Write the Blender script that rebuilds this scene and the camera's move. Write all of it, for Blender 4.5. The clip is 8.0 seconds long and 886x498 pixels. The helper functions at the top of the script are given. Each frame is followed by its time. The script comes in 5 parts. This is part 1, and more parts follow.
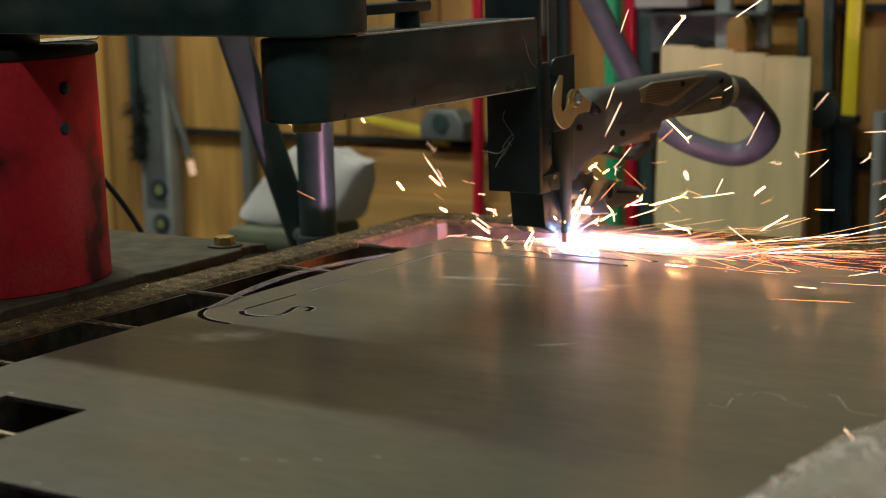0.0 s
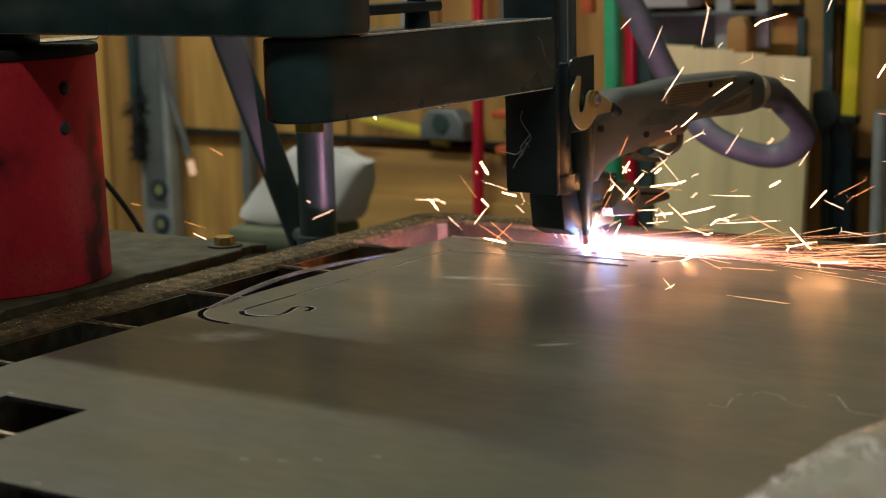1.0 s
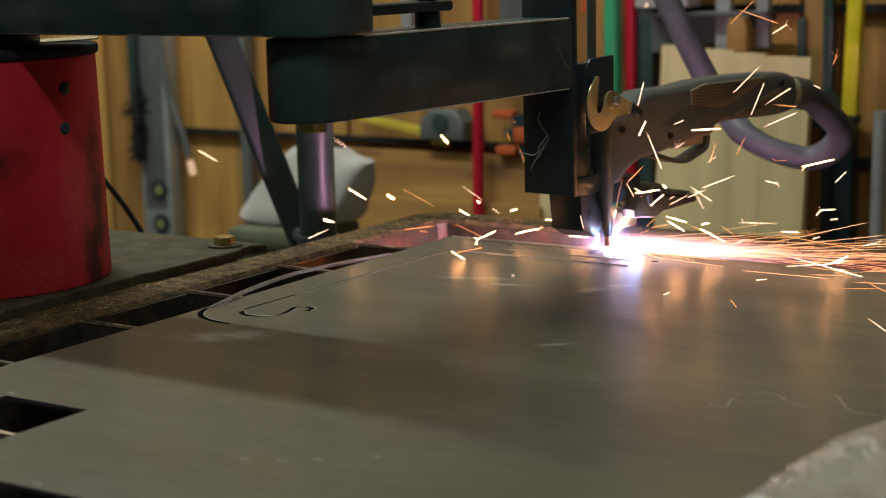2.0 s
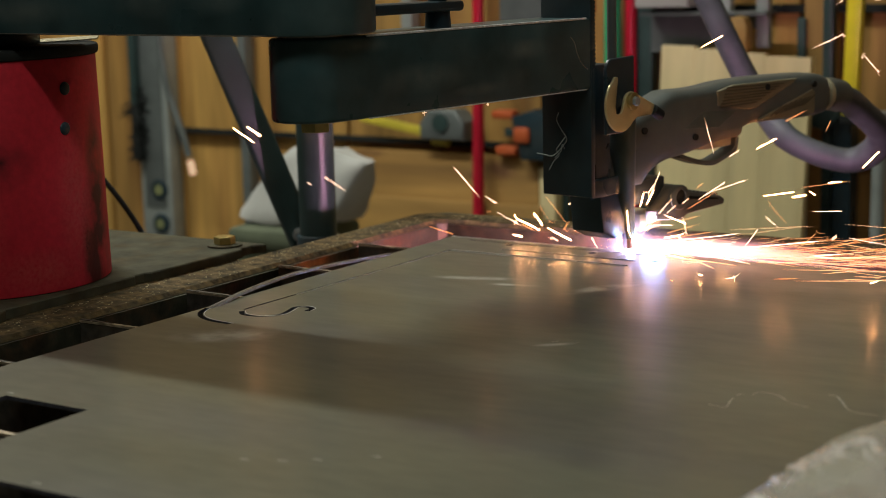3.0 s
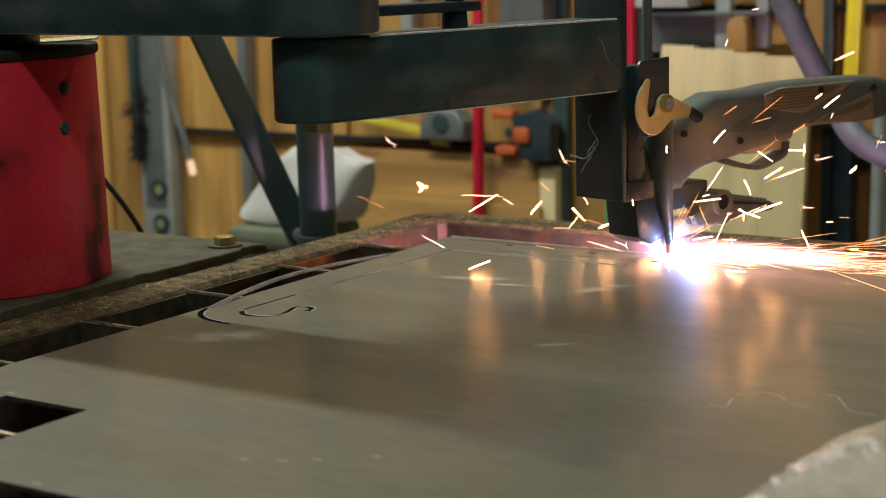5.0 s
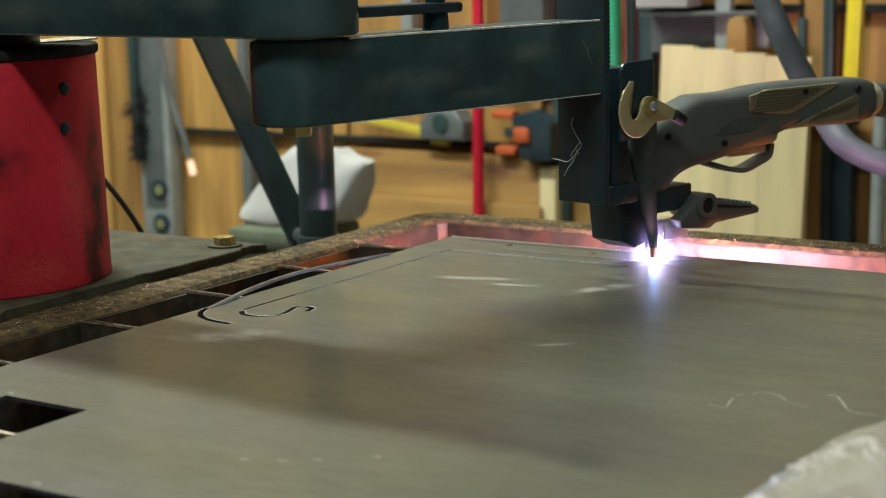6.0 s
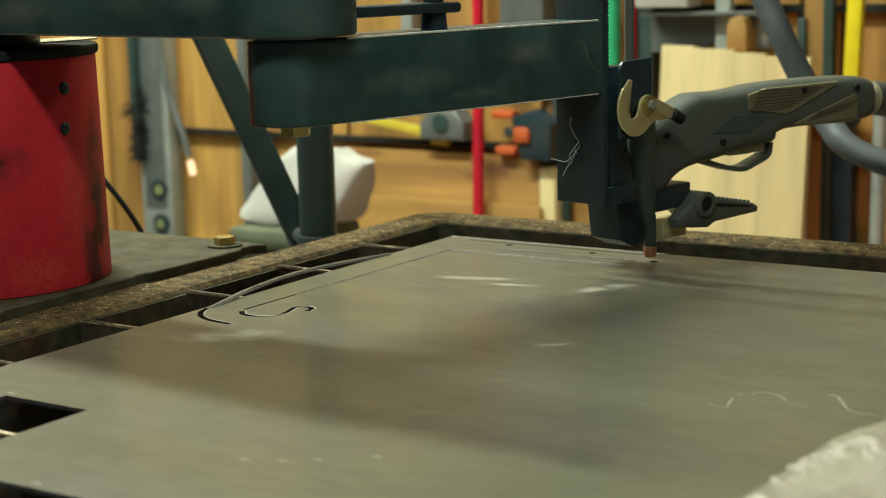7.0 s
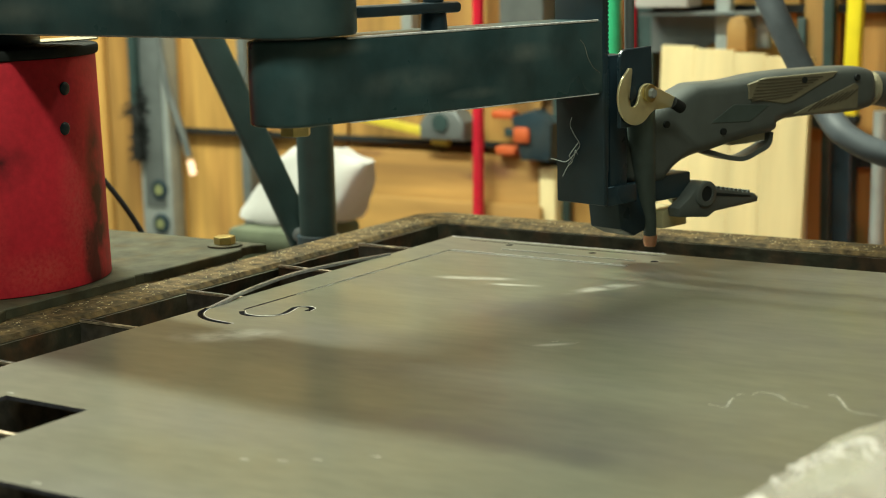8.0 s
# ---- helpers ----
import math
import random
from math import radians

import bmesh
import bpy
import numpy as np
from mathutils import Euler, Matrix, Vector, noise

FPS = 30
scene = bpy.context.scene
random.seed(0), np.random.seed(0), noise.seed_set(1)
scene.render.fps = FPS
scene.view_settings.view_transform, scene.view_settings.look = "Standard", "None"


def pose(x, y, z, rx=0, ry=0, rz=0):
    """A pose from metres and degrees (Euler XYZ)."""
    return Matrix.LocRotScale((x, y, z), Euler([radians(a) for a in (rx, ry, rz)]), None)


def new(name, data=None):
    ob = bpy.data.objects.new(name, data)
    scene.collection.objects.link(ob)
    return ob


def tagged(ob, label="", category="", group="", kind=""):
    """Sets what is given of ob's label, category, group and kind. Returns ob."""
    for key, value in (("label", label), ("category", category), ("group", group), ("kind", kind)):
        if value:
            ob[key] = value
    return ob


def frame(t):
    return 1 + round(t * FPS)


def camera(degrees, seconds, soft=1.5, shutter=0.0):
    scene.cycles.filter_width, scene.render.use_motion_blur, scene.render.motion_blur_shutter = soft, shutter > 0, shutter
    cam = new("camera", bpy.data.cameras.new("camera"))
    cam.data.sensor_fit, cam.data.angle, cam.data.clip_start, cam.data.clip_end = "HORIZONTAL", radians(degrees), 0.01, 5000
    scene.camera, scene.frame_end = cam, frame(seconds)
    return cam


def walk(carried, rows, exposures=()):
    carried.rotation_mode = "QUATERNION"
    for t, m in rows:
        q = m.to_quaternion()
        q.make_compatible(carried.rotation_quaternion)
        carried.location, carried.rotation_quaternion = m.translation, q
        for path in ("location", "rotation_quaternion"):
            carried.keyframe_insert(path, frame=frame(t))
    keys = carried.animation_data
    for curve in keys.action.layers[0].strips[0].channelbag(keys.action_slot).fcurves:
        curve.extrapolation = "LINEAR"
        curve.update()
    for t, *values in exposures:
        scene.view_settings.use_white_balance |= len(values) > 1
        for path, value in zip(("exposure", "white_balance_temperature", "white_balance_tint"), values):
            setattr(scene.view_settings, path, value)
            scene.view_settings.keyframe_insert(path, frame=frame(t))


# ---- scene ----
from mathutils import Quaternion
from mathutils.bvhtree import BVHTree

# camera on a tripod, long lens, focused on the torch
cam = camera(30.23, 8.0, soft=0.9)
EYE = Vector((0.9452, -1.4671, 0.300))
FWD = Vector((-0.53784, 0.82424, -0.17708))
UP = Vector((-0.07512, 0.16236, 0.98387))
SIDE = FWD.cross(UP).normalized()
STAND = Matrix(((SIDE.x, UP.x, -FWD.x, EYE.x), (SIDE.y, UP.y, -FWD.y, EYE.y), (SIDE.z, UP.z, -FWD.z, EYE.z), (0, 0, 0, 1)))
cam.data.dof.use_dof = True
cam.data.dof.focus_distance = 1.42
cam.data.dof.aperture_fstop = 7.5
walk(cam, [(0.0, STAND), (8.0, STAND)],
     exposures=[(0.0, -1.24, 6250, 27), (4.7, -0.76, 6250, 28), (5.8, -0.20, 5950, 25), (6.05, -0.14, 5950, 24), (6.15, -0.27, 6500, 16), (7.0, 0.10, 6500, 15), (8.0, 0.42, 6450, 15)])

# light: fluorescent workshop fittings overhead with unseen fills added, the room dim around them
world = bpy.data.worlds.new("workshop_world")
world.use_nodes = True
world.node_tree.nodes["Background"].inputs[0].default_value = (0.9, 1.0, 0.85, 1)
world.node_tree.nodes["Background"].inputs[1].default_value = 0.05
scene.world = world


def tube_lamp(name, at, size_x, size_y, watts, colour):
    data = bpy.data.lights.new(name, "AREA")
    data.shape, data.size, data.size_y, data.energy, data.color = "RECTANGLE", size_x, size_y, watts, colour
    ob = new(name, data)
    ob.matrix_world = pose(*at)
    return ob


WARM = (0.89, 1.0, 0.78)
tube_lamp("tube_or_fill", (-0.95, 0.04, 1.66), 1.3, 0.05, 71, WARM)
# two unseen fills, added to brighten the back wall
tube_lamp("tube_or_fill", (-2.35, 0.30, 1.66), 1.3, 0.12, 18, WARM)
tube_lamp("tube_or_fill", (0.75, 0.55, 1.66), 1.3, 0.12, 5, WARM)
# unseen fill behind the camera, for the wall and the arms' front faces
tube_lamp("tube_or_fill", (0.9, -1.5, 1.66), 1.3, 0.12, 24, WARM)
tube_lamp("tube_or_fill", (-0.95, -0.66, 1.66), 1.3, 0.05, 14, WARM)

# ---- materials ----


def mat(name, colour, rough=0.5, metal=0.0, vary=0.15, scale=20.0, stretch=(1, 1, 1), bump=0.05, bump_scale=None,
        second=None, second_at=0.6, second_scale=4.0, rough_vary=0.1, island=False, spec=0.5):
    m = bpy.data.materials.new(name)
    m.use_nodes = True
    nt = m.node_tree
    N, L = nt.nodes, nt.links
    bsdf = N["Principled BSDF"]
    bsdf.inputs["Roughness"].default_value = rough
    bsdf.inputs["Metallic"].default_value = metal
    bsdf.inputs["Specular IOR Level"].default_value = spec
    co = N.new("ShaderNodeTexCoord")
    mp = N.new("ShaderNodeMapping")
    mp.inputs["Scale"].default_value = stretch
    L.new(co.outputs["Object"], mp.inputs["Vector"])
    fine = N.new("ShaderNodeTexNoise")
    fine.inputs["Scale"].default_value, fine.inputs["Detail"].default_value = scale, 8
    broad = N.new("ShaderNodeTexNoise")
    broad.inputs["Scale"].default_value, broad.inputs["Detail"].default_value = second_scale, 5
    L.new(mp.outputs[0], fine.inputs["Vector"])
    L.new(mp.outputs[0], broad.inputs["Vector"])
    ramp = N.new("ShaderNodeMapRange")
    ramp.inputs[1].default_value, ramp.inputs[2].default_value = 0.3, 0.7
    ramp.inputs[3].default_value, ramp.inputs[4].default_value = 1 - vary, 1 + vary
    L.new(fine.outputs["Fac"], ramp.inputs[0])
    mix = N.new("ShaderNodeMix")
    mix.data_type = "RGBA"
    mix.inputs[6].default_value = (*colour, 1)
    mix.inputs[7].default_value = (*(second or tuple(c * 0.8 for c in colour)), 1)
    step = N.new("ShaderNodeMapRange")
    step.inputs[1].default_value, step.inputs[2].default_value = second_at - 0.12, second_at + 0.12
    L.new(broad.outputs["Fac"], step.inputs[0])
    L.new(step.outputs[0], mix.inputs[0])
    mul = N.new("ShaderNodeMix")
    mul.data_type, mul.blend_type = "RGBA", "MULTIPLY"
    mul.inputs[0].default_value = 1
    L.new(mix.outputs[2], mul.inputs[6])
    L.new(ramp.outputs[0], mul.inputs[7])
    out = mul.outputs[2]
    if island:
        info = N.new("ShaderNodeObjectInfo")
        r2 = N.new("ShaderNodeMapRange")
        r2.inputs[3].default_value, r2.inputs[4].default_value = 0.75, 1.2
        L.new(info.outputs["Random"], r2.inputs[0])
        m2 = N.new("ShaderNodeMix")
        m2.data_type, m2.blend_type = "RGBA", "MULTIPLY"
        m2.inputs[0].default_value = 1
        L.new(out, m2.inputs[6])
        L.new(r2.outputs[0], m2.inputs[7])
        out = m2.outputs[2]
    L.new(out, bsdf.inputs["Base Color"])
    rr = N.new("ShaderNodeMapRange")
    rr.inputs[1].default_value, rr.inputs[2].default_value = 0.3, 0.7
    rr.inputs[3].default_value, rr.inputs[4].default_value = max(rough - rough_vary, 0.02), min(rough + rough_vary, 1)
    L.new(broad.outputs["Fac"], rr.inputs[0])
    L.new(rr.outputs[0], bsdf.inputs["Roughness"])
    if bump:
        bn = N.new("ShaderNodeBump")
        bn.inputs["Strength"].default_value, bn.inputs["Distance"].default_value = bump, 0.002
        tex = fine
        if bump_scale:
            tex = N.new("ShaderNodeTexNoise")
            tex.inputs["Scale"].default_value, tex.inputs["Detail"].default_value = bump_scale, 6
            L.new(mp.outputs[0], tex.inputs["Vector"])
        L.new(tex.outputs["Fac"], bn.inputs["Height"])
        L.new(bn.outputs[0], bsdf.inputs["Normal"])
    return m


def glow(name, colour, strength):
    m = bpy.data.materials.new(name)
    m.use_nodes = True
    b = m.node_tree.nodes["Principled BSDF"]
    b.inputs["Base Color"].default_value = (0.02, 0.02, 0.02, 1)
    b.inputs["Emission Color"].default_value = (*colour, 1)
    b.inputs["Emission Strength"].default_value = strength
    return m


def stain_or_shade(m, spots, colour, rough, amount, grain=60):
    """Soft smears and painted shade with a place and a shape: (x, y, z, length, width, height, turn about z)."""
    N, L = m.node_tree.nodes, m.node_tree.links
    bsdf = N["Principled BSDF"]
    co = N.new("ShaderNodeTexCoord")
    total = None
    for x, y, z, rx, ry, rz, turn in spots:
        mp = N.new("ShaderNodeMapping")
        mp.vector_type = "TEXTURE"
        mp.inputs["Location"].default_value, mp.inputs["Rotation"].default_value, mp.inputs["Scale"].default_value = (x, y, z), (0, 0, radians(turn)), (rx, ry, rz)
        L.new(co.outputs["Object"], mp.inputs["Vector"])
        g = N.new("ShaderNodeTexGradient")
        g.gradient_type = "SPHERICAL"
        L.new(mp.outputs[0], g.inputs[0])
        if total is None:
            total = g.outputs["Fac"]
        else:
            mx = N.new("ShaderNodeMath")
            mx.operation = "MAXIMUM"
            L.new(total, mx.inputs[0])
            L.new(g.outputs["Fac"], mx.inputs[1])
            total = mx.outputs[0]
    nz = N.new("ShaderNodeTexNoise")
    nz.inputs["Scale"].default_value, nz.inputs["Detail"].default_value = grain, 6
    L.new(co.outputs["Object"], nz.inputs["Vector"])
    cut = N.new("ShaderNodeMapRange")
    cut.inputs[1].default_value, cut.inputs[2].default_value = 0.3, 0.65
    L.new(nz.outputs["Fac"], cut.inputs[0])
    mul = N.new("ShaderNodeMath")
    mul.operation = "MULTIPLY"
    L.new(total, mul.inputs[0])
    L.new(cut.outputs[0], mul.inputs[1])
    gain = N.new("ShaderNodeMath")
    gain.operation, gain.use_clamp = "MULTIPLY", True
    gain.inputs[1].default_value = amount
    L.new(mul.outputs[0], gain.inputs[0])
    for socket, value in (("Base Color", (*colour, 1)), ("Roughness", (rough,) * 3 + (1,))):
        src = bsdf.inputs[socket].links[0].from_socket
        mix = N.new("ShaderNodeMix")
        mix.data_type = "RGBA"
        L.new(gain.outputs[0], mix.inputs[0])
        L.new(src, mix.inputs[6])
        mix.inputs[7].default_value = value
        L.new(mix.outputs[2], bsdf.inputs[socket])


SHEET = mat("hot_rolled_steel", (0.141, 0.138, 0.099), 0.37, 0.08, 0.115, 75, (0.42, 1.25, 1), 0.02, 110, (0.124, 0.117, 0.094), 0.55, 7.0, 0.08, spec=0.16)
# thin oil film left by the mill
SHEET.node_tree.nodes["Principled BSDF"].inputs["Coat Weight"].default_value = 0.14
SHEET.node_tree.nodes["Principled BSDF"].inputs["Coat Roughness"].default_value = 0.17
# heat tint at the cut; the patches beyond it paint in the torch's shade
stain_or_shade(SHEET, [(0.250, -0.085, 0, 0.085, 0.040, 0.02, 10), (0.30, -0.10, 0, 0.08, 0.03, 0.02, 5), (0.28, -0.20, 0, 0.06, 0.13, 0.02, 20), (0.27, -0.29, 0, 0.11, 0.07, 0.02, 20), (0.42, -0.62, 0, 0.16, 0.03, 0.02, -8)], (0.085, 0.080, 0.075), 0.32, 1.15, 25)
stain_or_shade(SHEET, [(0.088, -0.478, 0, 0.052, 0.026, 0.02, 35), (0.146, -0.187, 0, 0.048, 0.010, 0.02, 15), (0.190, -0.200, 0, 0.035, 0.006, 0.02, 12), (0.275, -0.175, 0, 0.050, 0.013, 0.02, 62), (0.34, -0.385, 0, 0.02, 0.006, 0.02, 40)], (0.36, 0.35, 0.30), 0.4, 1.8, 45)
# pale metal for glints painted along the kerfs and the forearm's edges
GLINT = mat("pale_glint_metal", (0.72, 0.72, 0.70), 0.5, 0.3, 0.3, 300)
SHEET_EDGE = mat("cut_steel_edge", (0.50, 0.51, 0.56), 0.35, 0.6, 0.2, 200)
KERF_WALL = mat("dark_cut_wall", (0.12, 0.12, 0.14), 0.4, 0.5, 0.3, 200)
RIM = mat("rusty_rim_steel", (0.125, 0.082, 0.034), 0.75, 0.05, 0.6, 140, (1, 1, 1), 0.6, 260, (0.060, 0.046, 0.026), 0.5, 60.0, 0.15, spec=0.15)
RIM_IN = mat("dark_inner_steel", (0.056, 0.055, 0.036), 0.55, 0.35, 0.5, 60, (1, 1, 1), 0.4, 150, (0.088, 0.046, 0.022), 0.58, 30.0)
SLAG = mat("slag_spatter", (0.40, 0.33, 0.19), 0.7, 0.1, 0.4, 300)
SLAT = mat("burnt_slat_steel", (0.09, 0.08, 0.065), 0.6, 0.5, 0.4, 90, bump=0.3, second=(0.11, 0.075, 0.04), second_at=0.6, second_scale=20)
SLAT_TOP = mat("pale_slat_edge", (0.38, 0.30, 0.20), 0.55, 0.4, 0.5, 150, bump=0.4)
RED = mat("red_paint", (0.63, 0.025, 0.042), 0.55, 0.0, 0.10, 150, bump=0.10, bump_scale=260, spec=0.25, second=(0.50, 0.020, 0.032), second_at=0.58, second_scale=7)
# smudge and shade down the drum's right side, both put into the colour
stain_or_shade(RED, [(0.109, 0.048, 0.065, 0.05, 0.024, 0.12, 0), (0.112, 0.034, 0.025, 0.05, 0.022, 0.08, 0)], (0.10, 0.012, 0.014), 0.5, 2.6, 26)
stain_or_shade(RED, [(0.1165, 0.012, 0.080, 0.05, 0.026, 0.09, 0), (0.116, -0.03, 0.02, 0.05, 0.06, 0.025, 0), (0.08, -0.085, 0.05, 0.06, 0.03, 0.10, 0)], (0.58, 0.09, 0.075), 0.5, 0.75, 300)
stain_or_shade(RED, [(0.09, -0.075, 0.12, 0.05, 0.05, 0.03, 0)], (0.07, 0.010, 0.012), 0.65, 1.5, 60)
BLACK = mat("black_satin_paint", (0.019, 0.037, 0.048), 0.36, 0.0, 0.3, 18, bump=0.04, bump_scale=160, second=(0.026, 0.033, 0.033), second_at=0.58, second_scale=14, rough_vary=0.12, spec=0.3)
BLACK_ARM = mat("black_arm_paint", (0.030, 0.066, 0.071), 0.34, 0.0, 0.35, 22, bump=0.04, bump_scale=120, second=(0.052, 0.086, 0.088), second_at=0.58, second_scale=17, rough_vary=0.12, spec=0.35)
stain_or_shade(BLACK_ARM, [(0.10, -0.032, 0.200, 0.07, 0.02, 0.014, 0), (0.23, -0.032, 0.215, 0.05, 0.02, 0.010, 0), (0.17, -0.032, 0.185, 0.04, 0.02, 0.006, 0), (0.02, -0.03, 0.230, 0.05, 0.03, 0.007, 0), (-0.10, -0.051, 0.030, 0.09, 0.02, 0.018, 0), (-0.28, -0.051, 0.020, 0.08, 0.02, 0.012, 0)], (0.13, 0.155, 0.145), 0.5, 0.9, 32)
BARE = mat("bare_metal", (0.42, 0.40, 0.36), 0.32, 0.9, 0.3, 90)
BASEPLATE = mat("oily_mild_steel", (0.060, 0.058, 0.036), 0.7, 0.0, 0.4, 40, bump=0.2, bump_scale=150, second=(0.070, 0.052, 0.026), second_at=0.62, second_scale=26, spec=0.2)
BRASS = mat("yellow_zinc", (0.78, 0.69, 0.38), 0.42, 0.7, 0.15, 60, second=(0.60, 0.55, 0.36), second_scale=30)
BOLT = mat("zinc_bolt", (0.55, 0.43, 0.17), 0.35, 0.9, 0.2, 80)
COPPER = mat("copper_tip", (0.90, 0.46, 0.29), 0.34, 1.0, 0.15, 120)
PLASTIC = mat("charcoal_plastic", (0.092, 0.105, 0.096), 0.42, 0.0, 0.1, 60, bump=0.05, bump_scale=600)
GRIP = mat("olive_rubber_grip", (0.19, 0.165, 0.10), 0.6, 0.0, 0.12, 80, bump=0.05, bump_scale=400)
TRIGGER = mat("pale_trigger_plastic", (0.42, 0.38, 0.25), 0.4, 0.0, 0.1, 60)
GRIP_LINE = mat("grip_groove", (0.09, 0.075, 0.045), 0.7)
HOSE = mat("grey_rubber_hose", (0.084, 0.097, 0.106), 0.5, 0.0, 0.16, 50, bump=0.05, bump_scale=300, spec=0.35)
HEAD = mat("black_torch_head", (0.070, 0.092, 0.082), 0.32, 0.0, 0.15, 60, spec=0.3)
RUBBER = mat("black_rubber", (0.018, 0.020, 0.019), 0.75, spec=0.15)
PLY = mat("pine_board", (0.45, 0.250, 0.062), 0.65, 0.0, 0.34, 26, (1, 1, 0.10), 0.05, None, (0.30, 0.135, 0.030), 0.54, 6, island=True)
PLY_FLAT = mat("flat_grain_pine", (0.40, 0.225, 0.058), 0.65, 0.0, 0.30, 26, (0.10, 1, 1), 0.05, None, (0.31, 0.155, 0.036), 0.54, 7)
stain_or_shade(PLY_FLAT, [(0.135, -0.018, 0.515, 0.050, 0.03, 0.022, 0), (0.09, -0.018, 0.50, 0.05, 0.03, 0.012, 0), (-0.16, -0.018, 0.535, 0.05, 0.03, 0.010, 0)], (0.16, 0.065, 0.02), 0.7, 1.6, 30)
PALE = mat("pale_pine", (0.67, 0.55, 0.29), 0.6, 0.0, 0.18, 22, (1, 1, 0.1), 0.04, None, (0.54, 0.38, 0.17), 0.58, 6)
WALL = mat("dark_workshop_wall", (0.16, 0.09, 0.035), 0.8, 0.0, 0.3, 8, (1, 1, 0.3), 0.05, None, (0.24, 0.13, 0.05), 0.5, 3)
PLASTER = mat("grey_plaster", (0.17, 0.17, 0.15), 0.9, 0.0, 0.1, 10)
CONCRETE = mat("concrete", (0.22, 0.21, 0.19), 0.85, 0.0, 0.2, 15, bump=0.2)
DARKSTEEL = mat("dark_painted_steel", (0.030, 0.056, 0.053), 0.40, 0.0, 0.25, 20, rough_vary=0.08)
GREYSTEEL = mat("grey_painted_steel", (0.13, 0.145, 0.14), 0.45, 0.2, 0.2, 20)
ALU = mat("dull_aluminium", (0.34, 0.37, 0.35), 0.5, 0.3, 0.12, 25)
YELLOW = mat("yellow_enamel", (0.80, 0.66, 0.02), 0.4, 0.0, 0.08, 30)
OCHRE = mat("dull_yellow_enamel", (0.60, 0.48, 0.04), 0.5, 0.0, 0.15, 30)
VIAL = mat("olive_vial", (0.22, 0.23, 0.10), 0.3, 0.0, 0.1, 30)
REDROD = mat("crimson_enamel", (0.52, 0.01, 0.03), 0.35, 0.0, 0.1, 30)
GREEN = mat("green_enamel", (0.02, 0.36, 0.16), 0.4, 0.0, 0.1, 30)
ORANGE = mat("orange_plastic", (0.52, 0.10, 0.025), 0.45, 0.0, 0.1, 30)
WHITE = mat("white_sack", (0.44, 0.43, 0.40), 0.7, 0.0, 0.08, 12, bump=0.1, bump_scale=20)
MOSS = mat("grey_green_cloth", (0.095, 0.110, 0.066), 0.9, 0.0, 0.2, 20)
CHALK = mat("chalk_mark", (0.42, 0.40, 0.34), 0.8, 0.0, 0.45, 300)
ARC = glow("plasma_arc_light", (0.34, 0.56, 1.0), 700)
MOLTEN = glow("molten_slag_light", (1.0, 0.28, 0.06), 3800)
JET_ROOT = glow("jet_root_light", (0.26, 0.52, 1.0), 320)
ARC_BELOW = glow("blown_through_arc_light", (1.0, 0.54, 0.70), 19000)
SPARK = glow("white_hot_spark", (1.0, 0.60, 0.34), 26)
BLAZE = glow("blazing_spark", (1.0, 0.45, 0.14), 340)
EMBER = glow("orange_spark", (1.0, 0.36, 0.10), 9)
THREAD = glow("fine_spark_thread", (1.0, 0.50, 0.20), 9)
PLUG = glow("lit_cable_end", (1.0, 0.68, 0.36), 1.6)

FILM = mat("clear_plastic_film", (0.68, 0.62, 0.56), 0.20, 0.0, 0.12, 30, bump=0.35, bump_scale=45, second=(0.70, 0.66, 0.52), second_scale=14)
FILM.node_tree.nodes["Principled BSDF"].inputs["Alpha"].default_value = 0.36
# fold film, paler than the bag so its highlights are in the colour
CREASE = mat("folded_plastic_film", (0.88, 0.83, 0.78), 0.18, 0.0, 0.08, 40, bump=0.2, bump_scale=80)
CREASE.node_tree.nodes["Principled BSDF"].inputs["Alpha"].default_value = 0.6

# ---- mesh tools ----


def link(name, bm, material, parent=None, label="", smooth=False, where=None):
    me = bpy.data.meshes.new(name)
    bmesh.ops.recalc_face_normals(bm, faces=bm.faces)
    bm.to_mesh(me)
    bm.free()
    me.materials.append(material)
    if smooth:
        me.shade_smooth()
        me.set_sharp_from_angle(angle=radians(35))
    ob = new(name, me)
    if parent is not None:
        ob.parent = parent
    if where is not None:
        ob.matrix_basis = where
    if label:
        ob["label"] = label
    return ob


def part(name, bm, material, parent, label="", smooth=True, where=None):
    return link(name, bm, material, parent, label, smooth, where)


def empty(name, m, label, category, group="", kind=""):
    ob = new(name)
    ob.empty_display_size = 0.02
    ob.matrix_basis = m
    return tagged(ob, label, category, group, kind)


def box(x0, x1, y0, y1, z0, z1, bevel=0.0, seg=2):
    bm = bmesh.new()
    bmesh.ops.create_cube(bm, size=1)
    bmesh.ops.scale(bm, vec=(x1 - x0, y1 - y0, z1 - z0), verts=bm.verts)
    bmesh.ops.translate(bm, vec=((x0 + x1) / 2, (y0 + y1) / 2, (z0 + z1) / 2), verts=bm.verts)
    if bevel:
        bmesh.ops.bevel(bm, geom=bm.edges[:], offset=bevel, segments=seg, affect="EDGES", profile=0.5)
    return bm


def cyl(r0, r1, z0, z1, seg=24, bevel=0.0):
    bm = bmesh.new()
    bmesh.ops.create_cone(bm, cap_ends=True, segments=seg, radius1=r0, radius2=r1, depth=z1 - z0)
    bmesh.ops.translate(bm, vec=(0, 0, (z0 + z1) / 2), verts=bm.verts)
    if bevel:
        rim = [e for e in bm.edges if abs(e.verts[0].co.z - e.verts[1].co.z) < 1e-6]
        bmesh.ops.bevel(bm, geom=rim, offset=bevel, segments=2, affect="EDGES", profile=0.5)
    return bm


